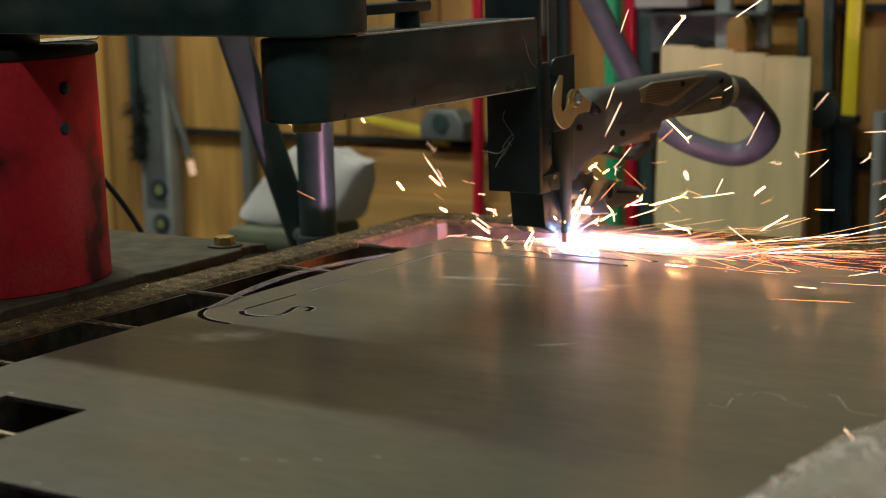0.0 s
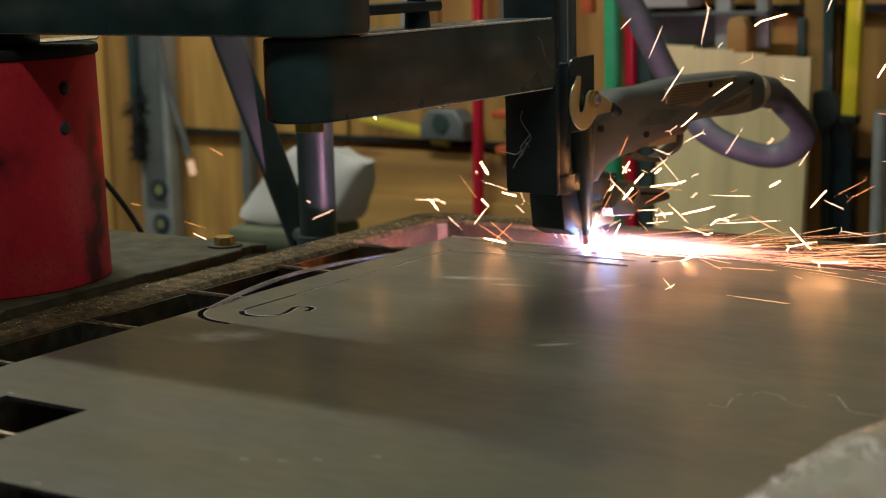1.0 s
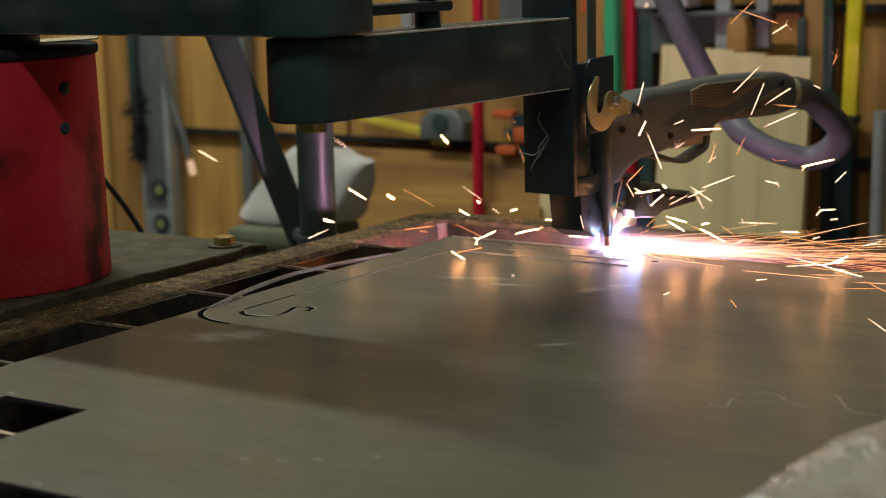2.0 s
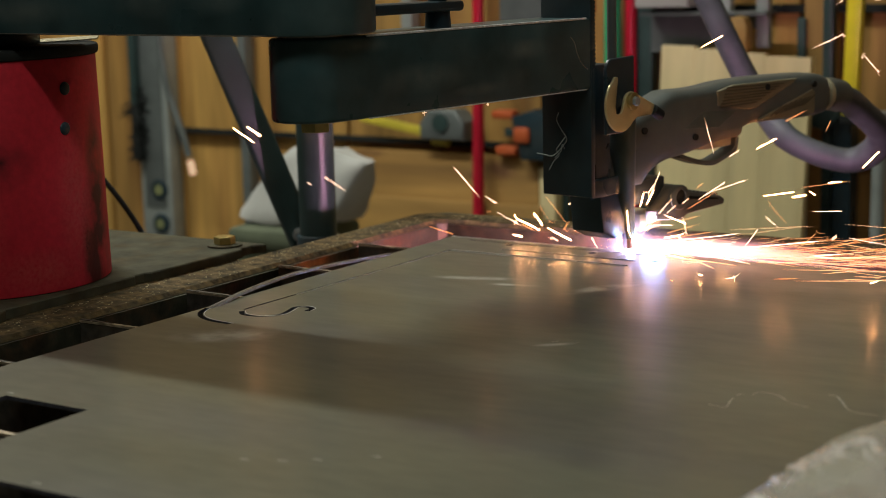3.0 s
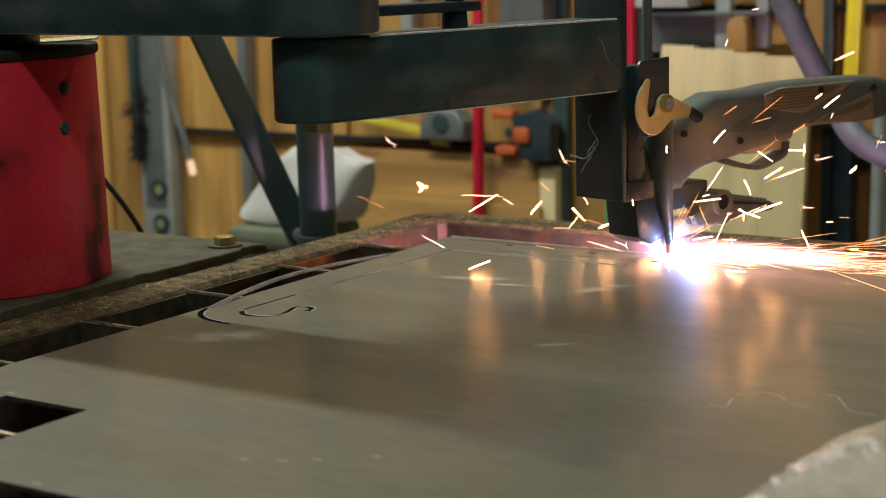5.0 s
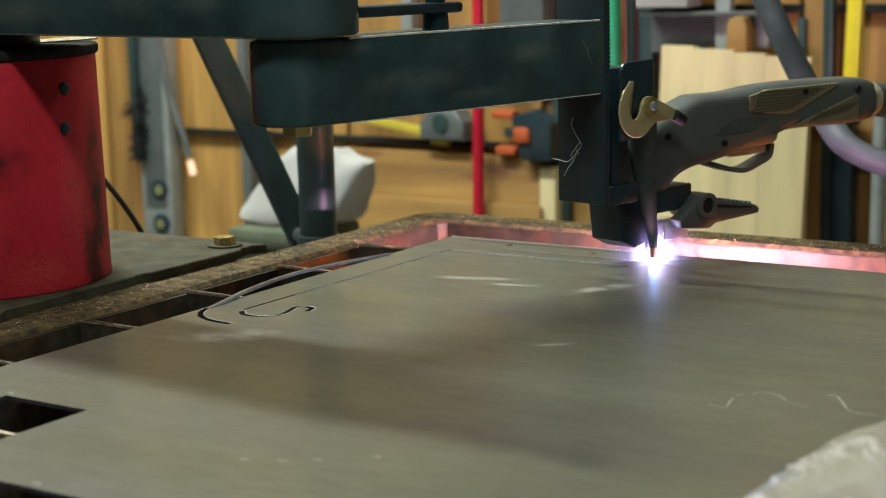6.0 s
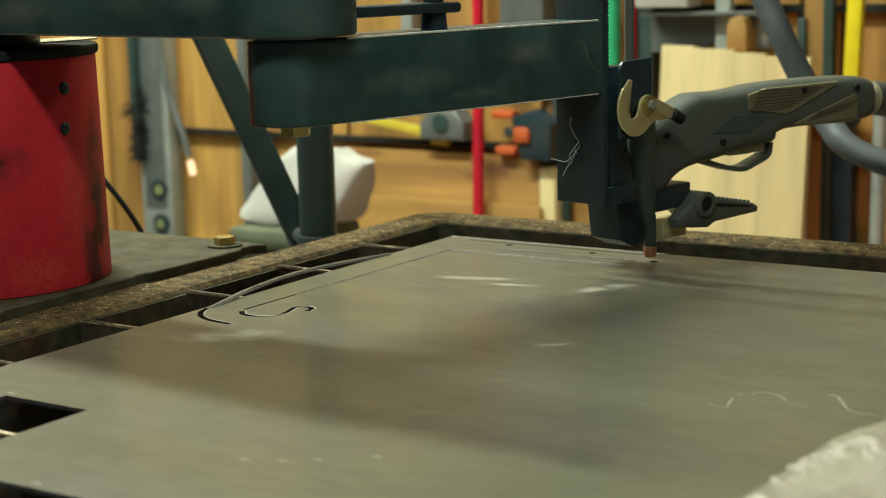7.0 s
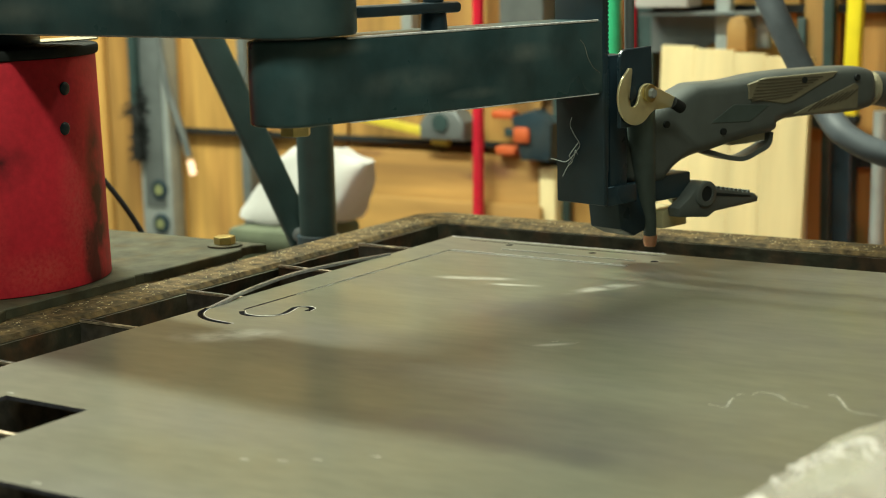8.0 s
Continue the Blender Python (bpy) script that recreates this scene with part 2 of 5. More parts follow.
def moved(bm, m):
    bmesh.ops.transform(bm, matrix=m, verts=bm.verts)
    return bm


def join(*bms):
    out = bmesh.new()
    for b in bms:
        me = bpy.data.meshes.new("t")
        b.to_mesh(me)
        b.free()
        out.from_mesh(me)
        bpy.data.meshes.remove(me)
    return out


def offset_poly(pts, d):
    n, out = len(pts), []
    area = sum(pts[i][0] * pts[(i + 1) % n][1] - pts[(i + 1) % n][0] * pts[i][1] for i in range(n))
    sgn = 1 if area > 0 else -1
    for i in range(n):
        a, b, c = Vector(pts[i - 1]), Vector(pts[i]), Vector(pts[(i + 1) % n])
        e1, e2 = (b - a).normalized(), (c - b).normalized()
        n1, n2 = Vector((-e1.y, e1.x)) * sgn, Vector((-e2.y, e2.x)) * sgn
        m = (n1 + n2)
        m = m / max(m.length_squared, 0.6) * 2 if m.length > 1e-6 else n1
        out.append((b.x + m.x * d, b.y + m.y * d))
    return out


def smooth_poly(pts, times=1):
    for _ in range(times):
        out = []
        for i in range(len(pts)):
            a, b = pts[i], pts[(i + 1) % len(pts)]
            out += [(a[0] * 0.75 + b[0] * 0.25, a[1] * 0.75 + b[1] * 0.25), (a[0] * 0.25 + b[0] * 0.75, a[1] * 0.25 + b[1] * 0.75)]
        pts = out
    return pts


def prism(pts, w0, w1, bevel=0.0, steps=1):
    """A slab over a polygon in x and z, from y = w0 to w1, its edges rounded."""
    bm = bmesh.new()
    rings = []
    levels = [(w0, bevel)] if bevel else [(w0, 0)]
    if bevel:
        mid = []
        for k in range(1, steps + 1):
            a = k / steps * math.pi / 2
            mid.append((bevel * (1 - math.cos(a)) if False else bevel * math.sin(a), bevel * (1 - math.sin(a)) if False else bevel * (1 - math.sin(a))))
        levels = [(w0, bevel)] + [(w0 + bevel * (1 - math.cos(k / steps * math.pi / 2)), bevel * (1 - math.sin(k / steps * math.pi / 2))) for k in range(1, steps + 1)]
        levels = levels + [(w0 + w1 - y, d) for y, d in reversed(levels)]
    else:
        levels = [(w0, 0), (w1, 0)]
    for y, d in levels:
        ring = offset_poly(pts, d) if d else pts
        rings.append([bm.verts.new((p[0], y, p[1])) for p in ring])
    for r1, r2 in zip(rings, rings[1:]):
        for i in range(len(r1)):
            j = (i + 1) % len(r1)
            bm.faces.new((r1[i], r1[j], r2[j], r2[i]))
    bm.faces.new(rings[0])
    bm.faces.new(list(reversed(rings[-1])))
    bmesh.ops.triangulate(bm, faces=[f for f in bm.faces if len(f.verts) > 4])
    return bm


def catmull(points, per=8):
    pts = [Vector(p) for p in points]
    pts = [pts[0] * 2 - pts[1]] + pts + [pts[-1] * 2 - pts[-2]]
    out = []
    for i in range(1, len(pts) - 2):
        p0, p1, p2, p3 = pts[i - 1:i + 3]
        for k in range(per):
            t = k / per
            out.append(0.5 * ((2 * p1) + (p2 - p0) * t + (2 * p0 - 5 * p1 + 4 * p2 - p3) * t * t + (3 * p1 - p0 - 3 * p2 + p3) * t ** 3))
    out.append(pts[-2])
    return out


def sweep(points, rx, ry=None, seg=16, per=8, up=Vector((0, 0, 1)), square=False):
    """A tube of oval section along a smooth line."""
    ry = ry or rx
    line = catmull(points, per) if per > 1 else [Vector(p) for p in points]
    bm = bmesh.new()
    rings = []
    for i, p in enumerate(line):
        t = (line[min(i + 1, len(line) - 1)] - line[max(i - 1, 0)]).normalized()
        a = t.cross(up)
        a = a.normalized() if a.length > 1e-4 else Vector((1, 0, 0))
        b = a.cross(t).normalized()
        if square:
            ring = [bm.verts.new(p + a * sx * rx + b * sy * ry) for sx, sy in ((-1, -1), (1, -1), (1, 1), (-1, 1))]
        else:
            ring = [bm.verts.new(p + a * math.cos(k / seg * math.tau) * rx + b * math.sin(k / seg * math.tau) * ry) for k in range(seg)]
        rings.append(ring)
    n = len(rings[0])
    for r1, r2 in zip(rings, rings[1:]):
        for i in range(n):
            bm.faces.new((r1[i], r1[(i + 1) % n], r2[(i + 1) % n], r2[i]))
    bm.faces.new(rings[0])
    bm.faces.new(list(reversed(rings[-1])))
    return bm


def hex_bolt(r, h, washer_r, washer_h):
    head = cyl(r, r, washer_h, washer_h + h, 6, r * 0.08)
    return cyl(washer_r, washer_r, 0, washer_h, 28, washer_h * 0.2), head


# ---- the room ----
FLOOR_Z, CEIL_Z, WALL_Y = -0.90, 1.75, 1.20


def build_room():
    tagged(link("floor", box(-4.0, 3.2, -4.0, 1.45, FLOOR_Z - 0.1, FLOOR_Z), CONCRETE), "grey concrete workshop floor under the table", "floor", kind="structure")
    tagged(link("ceiling", box(-4.0, 3.2, -4.0, 1.45, CEIL_Z, CEIL_Z + 0.1), PLASTER), "plain grey workshop ceiling above the table", "ceiling", kind="structure")
    for nm, b in (("wall_north", (-4.0, 3.2, WALL_Y + 0.03, WALL_Y + 0.15)), ("wall_south", (-4.0, 3.2, -4.0, -3.85))):
        tagged(link(nm, box(*b, FLOOR_Z, CEIL_Z), WALL if nm == "wall_north" else PLASTER), "brown timber workshop wall behind hanging tools" if nm == "wall_north" else "plain grey plaster workshop wall", "wall", kind="structure")
    for nm, x0 in (("wall_west", -4.0), ("wall_east", 3.05)):
        tagged(link(nm, box(x0, x0 + 0.15, -3.85, WALL_Y + 0.03, FLOOR_Z, CEIL_Z), PLASTER), "plain grey plaster workshop wall", "wall", kind="structure")


build_room()

# ---- the cutting table ----
RIM_Z = -0.003
X_IN, X_OUT, Y_IN, Y_OUT = -0.083, -0.134, 0.106, 0.157
X_FAR, Y_NEAR = 1.15, -1.00


def build_table():
    t = empty("cutting_table", pose(0, 0, FLOOR_Z), "rusty steel plasma cutting table with slatted bed", "table")
    z = -FLOOR_Z

    # rim with a cut corner
    def ring(off, zz, cut):
        x0, x1, y0, y1 = X_OUT + off, X_FAR + 0.05 - off, Y_NEAR - 0.05 + off, Y_OUT - off
        return [(x0, y0, zz), (x1, y0, zz), (x1, y1, zz), (x0 + cut, y1, zz), (x0, y1 - cut, zz)]
    bm = bmesh.new()
    top, bot = z + RIM_Z, z + RIM_Z - 0.11
    rings = [ring(0, bot, 0.028), ring(0, top - 0.004, 0.028), ring(0.004, top, 0.026), ring(0.047, top, 0.012), ring(0.051, top - 0.004, 0.010), ring(0.051, bot, 0.010)]
    vs = [[bm.verts.new(c) for c in r] for r in rings]
    for i in range(len(vs)):
        a, b = vs[i], vs[(i + 1) % len(vs)]
        for k in range(5):
            bm.faces.new((a[k], a[(k + 1) % 5], b[(k + 1) % 5], b[k]))
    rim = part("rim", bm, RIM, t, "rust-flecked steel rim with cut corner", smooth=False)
    # a darker steel goes on every upright face of the rim
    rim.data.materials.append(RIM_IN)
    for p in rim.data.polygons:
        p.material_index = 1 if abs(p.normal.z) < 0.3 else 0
    # dark lining inside the rim
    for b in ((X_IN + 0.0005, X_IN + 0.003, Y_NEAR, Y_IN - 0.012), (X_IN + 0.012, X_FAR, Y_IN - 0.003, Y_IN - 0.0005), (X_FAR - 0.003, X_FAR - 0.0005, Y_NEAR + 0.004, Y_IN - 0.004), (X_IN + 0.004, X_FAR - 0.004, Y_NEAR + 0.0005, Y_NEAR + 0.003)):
        part("lining", box(*b, z - 0.20, z - 0.0078), RIM_IN, t, "dark steel lining", smooth=False)
    part("ledge", box(-0.42, X_OUT - 0.0002, -0.74, -0.195, z + RIM_Z - 0.06, z + RIM_Z - 0.0003, 0.002), RIM, t, "rusty steel ledge carrying the base plate", smooth=False)
    part("tray", box(X_IN, X_FAR, Y_NEAR, Y_IN, z - 0.21, z - 0.20), RIM_IN, t, "dark slag tray", smooth=False)
    y = 0.0755 - 0.1375
    k = 0
    while y > Y_NEAR + 0.05:
        rng = random.Random(40 + k)
        bm = bmesh.new()
        n, prev = 60, None
        for i in range(n + 1):
            x = X_IN + 0.004 + (X_FAR - 0.004 - X_IN - 0.004) * i / n
            h = z - 0.0035 - abs(rng.gauss(0, 0.0012)) * (0 if i < 2 else 1)
            w = 0.0016
            row = [bm.verts.new((x, y - w, z - 0.09)), bm.verts.new((x, y - w, h)), bm.verts.new((x, y + w, h)), bm.verts.new((x, y + w, z - 0.09))]
            if prev:
                for a in range(4):
                    bm.faces.new((prev[a], prev[(a + 1) % 4], row[(a + 1) % 4], row[a]))
            else:
                bm.faces.new(row)
            prev = row
        bm.faces.new(list(reversed(prev)))
        s = part("slat", bm, SLAT, t, "burnt steel support slat", smooth=False)
        # paler strip along the slat's top
        part("pale_edge", box(X_IN + 0.004, X_FAR - 0.004, y - 0.0021, y + 0.0021, z - 0.0062, z - 0.0042), SLAT_TOP, s, "pale brown slat edge", smooth=False)
        y -= 0.1375
        k += 1
    for x in (X_OUT + 0.03, X_FAR + 0.02):
        for yy in (Y_NEAR - 0.02, Y_OUT - 0.03):
            part("leg", box(x - 0.03, x + 0.03, yy - 0.03, yy + 0.03, 0, z - 0.10, 0.004), DARKSTEEL, t, "dark steel leg")
    # spatter crumbs on the rim
    rng = random.Random(9)
    bm = bmesh.new()
    for i in range(900):
        if i % 2:
            x, yy = rng.uniform(X_OUT + 0.006, X_IN - 0.004), rng.uniform(-0.75, Y_IN)
        else:
            x, yy = rng.uniform(X_IN, 0.62), rng.uniform(Y_IN + 0.004, Y_OUT - 0.006)
        r = rng.uniform(0.0003, 0.0011)
        m = Matrix.Translation((x, yy, z + RIM_Z + r * 0.3)) @ Matrix.Diagonal((1, rng.uniform(0.6, 1.6), 0.6, 1))
        bmesh.ops.create_icosphere(bm, subdivisions=1, radius=r, matrix=m)
    sp = part("spatter", bm, SLAG, t, "pale slag spatter crumbs")
    tagged(sp, kind="stuff")
    return t


build_table()

# the steel sheet: cut on a polygon with the notch left from an earlier job, and kerfs cut through


def build_sheet():
    z0, z1 = -0.003, 0.0
    bm = bmesh.new()
    x1, y0 = 1.08, -0.832
    outer = [(0.0, y0), (x1, y0), (x1, -0.004), (0.0, 0.0)]
    lo = [bm.verts.new((x, y, z0)) for x, y in outer]
    hi = [bm.verts.new((x, y, z1)) for x, y in outer]
    bm.faces.new(hi)
    bm.faces.new(list(reversed(lo)))
    for i in range(4):
        j = (i + 1) % 4
        bm.faces.new((lo[i], lo[j], hi[j], hi[i]))
    me = bpy.data.meshes.new("steel_sheet")
    bm.to_mesh(me)
    bm.free()
    ob = new("steel_sheet", me)
    cut = bmesh.new()
    k = 0.0013
    blocks = [box(0.068, 0.148, -0.800, -0.694, -0.01, 0.01),
              box(0.043, 0.247, -0.073 - k, -0.073 + k, -0.01, 0.01),
              moved(box(-k, k, -0.32, 0.0, -0.01, 0.01), pose(0.043, -0.0735, 0, 0, 0, -1.2)),
              box(0.03, 0.254, -0.0125 - k, -0.0125 + k, -0.01, 0.01),
              box(0.09, 0.243, -0.047 - 0.0005, -0.047 + 0.0005, -0.01, 0.01)]
    hook = [(0.039, -0.400, 0), (0.049, -0.409, 0), (0.064, -0.409, 0), (0.078, -0.397, 0), (0.075, -0.378, 0), (0.072, -0.367, 0), (0.078, -0.360, 0), (0.088, -0.364, 0), (0.090, -0.374, 0)]
    curl = [(0.003, -0.402, 0), (0.009, -0.418, 0), (0.020, -0.431, 0), (0.038, -0.440, 0), (0.062, -0.443, 0)]
    for path in (hook, curl):
        blocks.append(sweep(path, 0.0024, 0.012, per=5, square=True))
    for u, v in ((0.085, -0.022), (0.184, -0.026), (0.260, -0.041)):
        blocks.append(moved(cyl(0.004, 0.004, -0.01, 0.01, 16), pose(u, v, 0)))
    for b in blocks:
        cme = bpy.data.meshes.new("c")
        bmesh.ops.recalc_face_normals(b, faces=b.faces)
        b.to_mesh(cme)
        b.free()
        tool = new("c", cme)
        mod = ob.modifiers.new("cut", "BOOLEAN")
        mod.operation, mod.object, mod.solver = "DIFFERENCE", tool, "EXACT"
        dg = bpy.context.evaluated_depsgraph_get()
        dg.update()
        done = bpy.data.meshes.new_from_object(ob.evaluated_get(dg))
        ob.modifiers.clear()
        ob.data = done
        bpy.data.objects.remove(tool)
    me = ob.data
    me.name = "steel_sheet"
    me.materials.clear()
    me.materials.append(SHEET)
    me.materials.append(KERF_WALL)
    # a separate dark steel on all upright faces of the sheet
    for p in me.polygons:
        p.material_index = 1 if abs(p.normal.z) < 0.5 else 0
    tagged(ob, "grey-brown hot-rolled steel sheet being plasma cut", "steel sheet")
    # thin pale strips paint the glint of the lit kerf edges
    for b in ((0.002, 0.254, -0.0024, -0.0012), (0.046, 0.246, -0.0715, -0.0708), (0.046, 0.246, -0.0756, -0.0750), (0.09, 0.240, -0.0465, -0.0460)):
        part("kerf_glint", box(*b, 0.0, 0.0005), GLINT, ob, "pale strip painting the glint along the cut", smooth=False)
    part("kerf_glint", sweep([(x + 0.0026, y + 0.0022, 0.0001) for x, y, z in hook], 0.0003, 0.0002, seg=6, per=5), GLINT, ob, "pale strip painting the glint along the cut")
    part("kerf_glint", sweep([(x + 0.0022, y + 0.0027, 0.0001) for x, y, z in curl], 0.0004, 0.0002, seg=6, per=5), SHEET_EDGE, ob, "pale strip painting the glint along the cut")
    part("kerf_glint", moved(box(0.0015, 0.0018, -0.250, -0.004, 0.0, 0.0005), pose(0.043, -0.0735, 0, 0, 0, -1.2)), GLINT, ob, "pale strip painting the glint along the cut", smooth=False)
    # sprung sliver of offcut bowing over the gap
    line = [(0.001, -0.120, 0.000), (-0.008, -0.20, 0.003), (-0.011, -0.27, 0.004), (-0.004, -0.34, 0.003), (0.004, -0.385, 0.001), (0.0045, -0.404, -0.001)]
    sliver = part("sprung_sliver", sweep(line, 0.0022, 0.0013, per=8, square=True), SHEET_EDGE, ob, "thin sprung edge sliver with a bright cut face")
    sliver.data.materials.append(SLAT)
    for p in sliver.data.polygons:
        p.material_index = 1 if p.normal.z > 0.55 else 0
    rng = random.Random(3)

    def mark(name, pts, w, material, lab):
        b = bmesh.new()
        lp = catmull([(x, y, 0) for x, y in pts], 6)
        prev = None
        for i, p in enumerate(lp):
            d = (lp[min(i + 1, len(lp) - 1)] - lp[max(i - 1, 0)]).normalized()
            nrm = Vector((-d.y, d.x, 0))
            ww = w * rng.uniform(0.35, 1.0) * (0.3 if i in (0, len(lp) - 1) else 1)
            a, c = b.verts.new(p + nrm * ww + Vector((0, 0, 0.0003))), b.verts.new(p - nrm * ww + Vector((0, 0, 0.0003)))
            if prev:
                b.faces.new((prev[0], prev[1], c, a))
            prev = (a, c)
        part(name, b, material, ob, lab, smooth=False)
    return ob, mark


sheet, mark = build_sheet()

# ---- drum pedestal and its base ----
HUB = Vector((-0.266, -0.414))


def build_pedestal():
    b = empty("base_plate", pose(HUB.x, HUB.y, RIM_Z), "oily mild steel base plate bolted on the table rim", "base plate")
    pl = [(0.1325, 0.262), (-0.17, 0.262), (-0.17, -0.30), (0.139, -0.27), (0.139, -0.108), (0.1305, -0.094), (0.1285, 0.068), (0.1260, 0.072), (0.1260, 0.084), (0.1300, 0.090), (0.1300, 0.226), (0.1235, 0.232), (0.1235, 0.248)]
    bm = bmesh.new()
    lo, hi, hj = ([bm.verts.new((x, y, z)) for x, y in offset_poly(pl, d)] for z, d in ((0.0, 0), (0.0078, 0), (0.009, 0.0010)))
    for a, c in ((lo, hi), (hi, hj)):
        for i in range(len(pl)):
            bm.faces.new((a[i], a[(i + 1) % len(pl)], c[(i + 1) % len(pl)], c[i]))
    bm.faces.new(hj)
    bm.faces.new(list(reversed(lo)))
    part("plate", bm, BASEPLATE, b, smooth=False)
    bolt = empty("hex_bolt", pose(-0.166, -0.180, 0.006, 0, 0, 12), "yellow-zinc hex bolt with a washer on the base plate", "bolt")
    w, h = hex_bolt(0.0112, 0.0085, 0.018, 0.002)
    part("washer", w, BASEPLATE, bolt)
    part("bolt_head", h, BOLT, bolt, smooth=False)
    d = empty("drum_pedestal", pose(HUB.x, HUB.y, 0.006), "red painted steel drum pedestal with a black cap", "pedestal")
    part("drum", cyl(0.119, 0.116, 0.0005, 0.2105, 96, 0.001), RED, d, "scuffed red painted drum")
    part("cap", moved(cyl(0.119, 0.119, 0.0, 0.010, 96, 0.003), pose(0, 0, 0.2105)), RUBBER, d, "matt black cap")
    for a, zz in ((3.0, 0.183), (1.5, 0.147)):
        m = Matrix.Rotation(radians(a), 4, "Z") @ Matrix.Translation((0.1165, 0, zz)) @ Matrix.Rotation(radians(90), 4, "Y")
        bm = bmesh.new()
        bmesh.ops.create_uvsphere(bm, u_segments=16, v_segments=10, radius=0.0062)
        bmesh.ops.scale(bm, vec=(1, 1, 0.45), verts=bm.verts)
        part("rivet", moved(bm, m), BLACK, d, "black domed rivet")
    part("shim", moved(box(-0.034, 0.034, -0.006, 0.006, -0.0007, 0.0007, 0.0004), pose(0.052, 0.070, 0.2228, 12, -2.5, 33.6)), SLAG, d, "pale curled metal shim")
    part("hub", cyl(0.066, 0.066, 0.2207, 0.2345, 64, 0.001), BLACK, d, "black turning hub")


build_pedestal()

# ---- moving arm ----


def build_upper_arm():
    a = empty("upper_arm", pose(0.152, -0.458, 0.2405), "black painted steel upper swing arm", "machine arm")
    r, pts = 0.051, []
    for k in range(25):
        t = -math.pi / 2 + math.pi * k / 24
        pts.append((r * math.cos(t), r * math.sin(t)))
    pts += [(-0.52, r), (-0.52, -r)]
    bm = prism(pts, 0.0, 0.105, 0.0025, 2)
    moved(bm, Matrix(((1, 0, 0, 0), (0, 0, 1, 0), (0, 1, 0, 0), (0, 0, 0, 1))))
    part("arm_tube", bm, BLACK_ARM, a)
    # highlight on the lower front edge, painted as a thin bright strip
    part("edge_highlight", box(-0.50, -0.004, -0.0512, -0.0500, 0.0004, 0.0014, 0.0003), BARE, a, "bright strip painting the lower edge's highlight")
    return a


def build_forearm():
    f = empty("forearm", pose(0.152, -0.458, 0), "black painted steel forearm carrying the torch slide", "machine arm")
    r, pts = 0.0315, []
    for k in range(21):
        t = math.pi / 2 + math.pi * k / 20
        pts.append((r * math.cos(t) - 0.004, r * math.sin(t)))
    pts += [(0.330, -r), (0.330, r)]
    bm = prism(pts, 0.172, 0.238, 0.003, 3)
    moved(bm, Matrix(((1, 0, 0, 0), (0, 0, 1, 0), (0, 1, 0, 0), (0, 0, 0, 1))))
    part("beam", bm, BLACK_ARM, f)
    bolt = part("elbow_bolt", moved(cyl(0.0125, 0.0125, 0.1628, 0.1705, 6, 0.001), pose(0, 0, 0, 0, 0, 14)), BOLT, f, "brass-coloured hex elbow bolt", smooth=False)
    part("washer", cyl(0.019, 0.019, 0.1705, 0.172, 32), BOLT, bolt)
    # highlights along the beam's front edges, painted as pale strips
    part("edge_highlight", box(0.03, 0.325, -0.0318, -0.0296, 0.2368, 0.2387, 0.0006), GLINT, f, "bright strip painting the top edge's highlight")
    part("edge_highlight", box(0.03, 0.325, -0.0317, -0.0302, 0.1717, 0.1726, 0.0003), GLINT, f, "bright strip painting the lower edge's highlight")
    part("scratch", sweep([(0.300, -0.0316, 0.222), (0.306, -0.0316, 0.216), (0.310, -0.0316, 0.206), (0.317, -0.0316, 0.197), (0.326, -0.0316, 0.191)], 0.0003, seg=5, per=5), BARE, f, "pale curved scratch")
    part("spacer", cyl(0.027, 0.027, 0.2386, 0.2404, 40), BARE, f, "thin bearing spacer")
    part("link_plate", moved(box(0.03, 0.172, -0.014, 0.014, 0.2515, 0.2605, 0.003), Matrix()), BLACK, f, "black link plate")
    part("standoff", moved(cyl(0.0115, 0.0105, 0.238, 0.2515, 28), pose(0.152, 0, 0)), BLACK, f)
    part("pin", moved(cyl(0.0085, 0.0085, 0.2605, 0.286, 24, 0.001), pose(0.152, 0, 0)), BLACK, f)
    part("column", box(0.3302, 0.3365, -0.0318, 0.026, 0.0690, 0.345, 0.0012), BLACK, f, "black slide column")
    bm = join(box(0.3366, 0.3385, -0.031, -0.021, 0.10, 0.335, 0.0003), *[moved(box(0.0, 0.0012, -0.031, -0.021, -0.0012, 0.0012), pose(0.3385, 0, 0.16 + 0.004 * k)) for k in range(43)])
    part("rack", bm, BLACK, f, "toothed black rack", smooth=False)
    part("slide_stop", box(0.3392, 0.3840, -0.0262, -0.0225, 0.0665, 0.0840, 0.0010), BLACK, f, "black stop lip under the slide")
    part("guide_rod", moved(cyl(0.0046, 0.0046, 0.175, 0.345, 20), pose(0.3815, -0.02, 0)), GREYSTEEL, f, "grey steel guide rod")
    # tangled stray wire stuck on the column
    for strand in ([(0.3290, 0.0053, 0.1486), (0.3282, 0.0068, 0.1413), (0.3274, 0.0006, 0.1323), (0.3290, -0.0041, 0.1241), (0.3282, -0.0005, 0.1177), (0.3274, 0.0058, 0.1110), (0.3290, 0.0144, 0.1065), (0.3282, 0.0221, 0.1077), (0.3274, 0.0306, 0.1087)],
                   [(0.3288, -0.0029, 0.1262), (0.3280, 0.0035, 0.1185), (0.3272, 0.0070, 0.1131), (0.3288, 0.0050, 0.1078), (0.3280, 0.0107, 0.1022), (0.3272, 0.0158, 0.0934)],
                   [(0.3286, 0.0098, 0.1053), (0.3278, 0.0020, 0.1123), (0.3270, -0.0002, 0.1188), (0.3286, -0.0015, 0.1146)]):
        part("stray_wire", sweep(strand, 0.0004, seg=6, per=6), ALU, f, "thin grey stray wire")
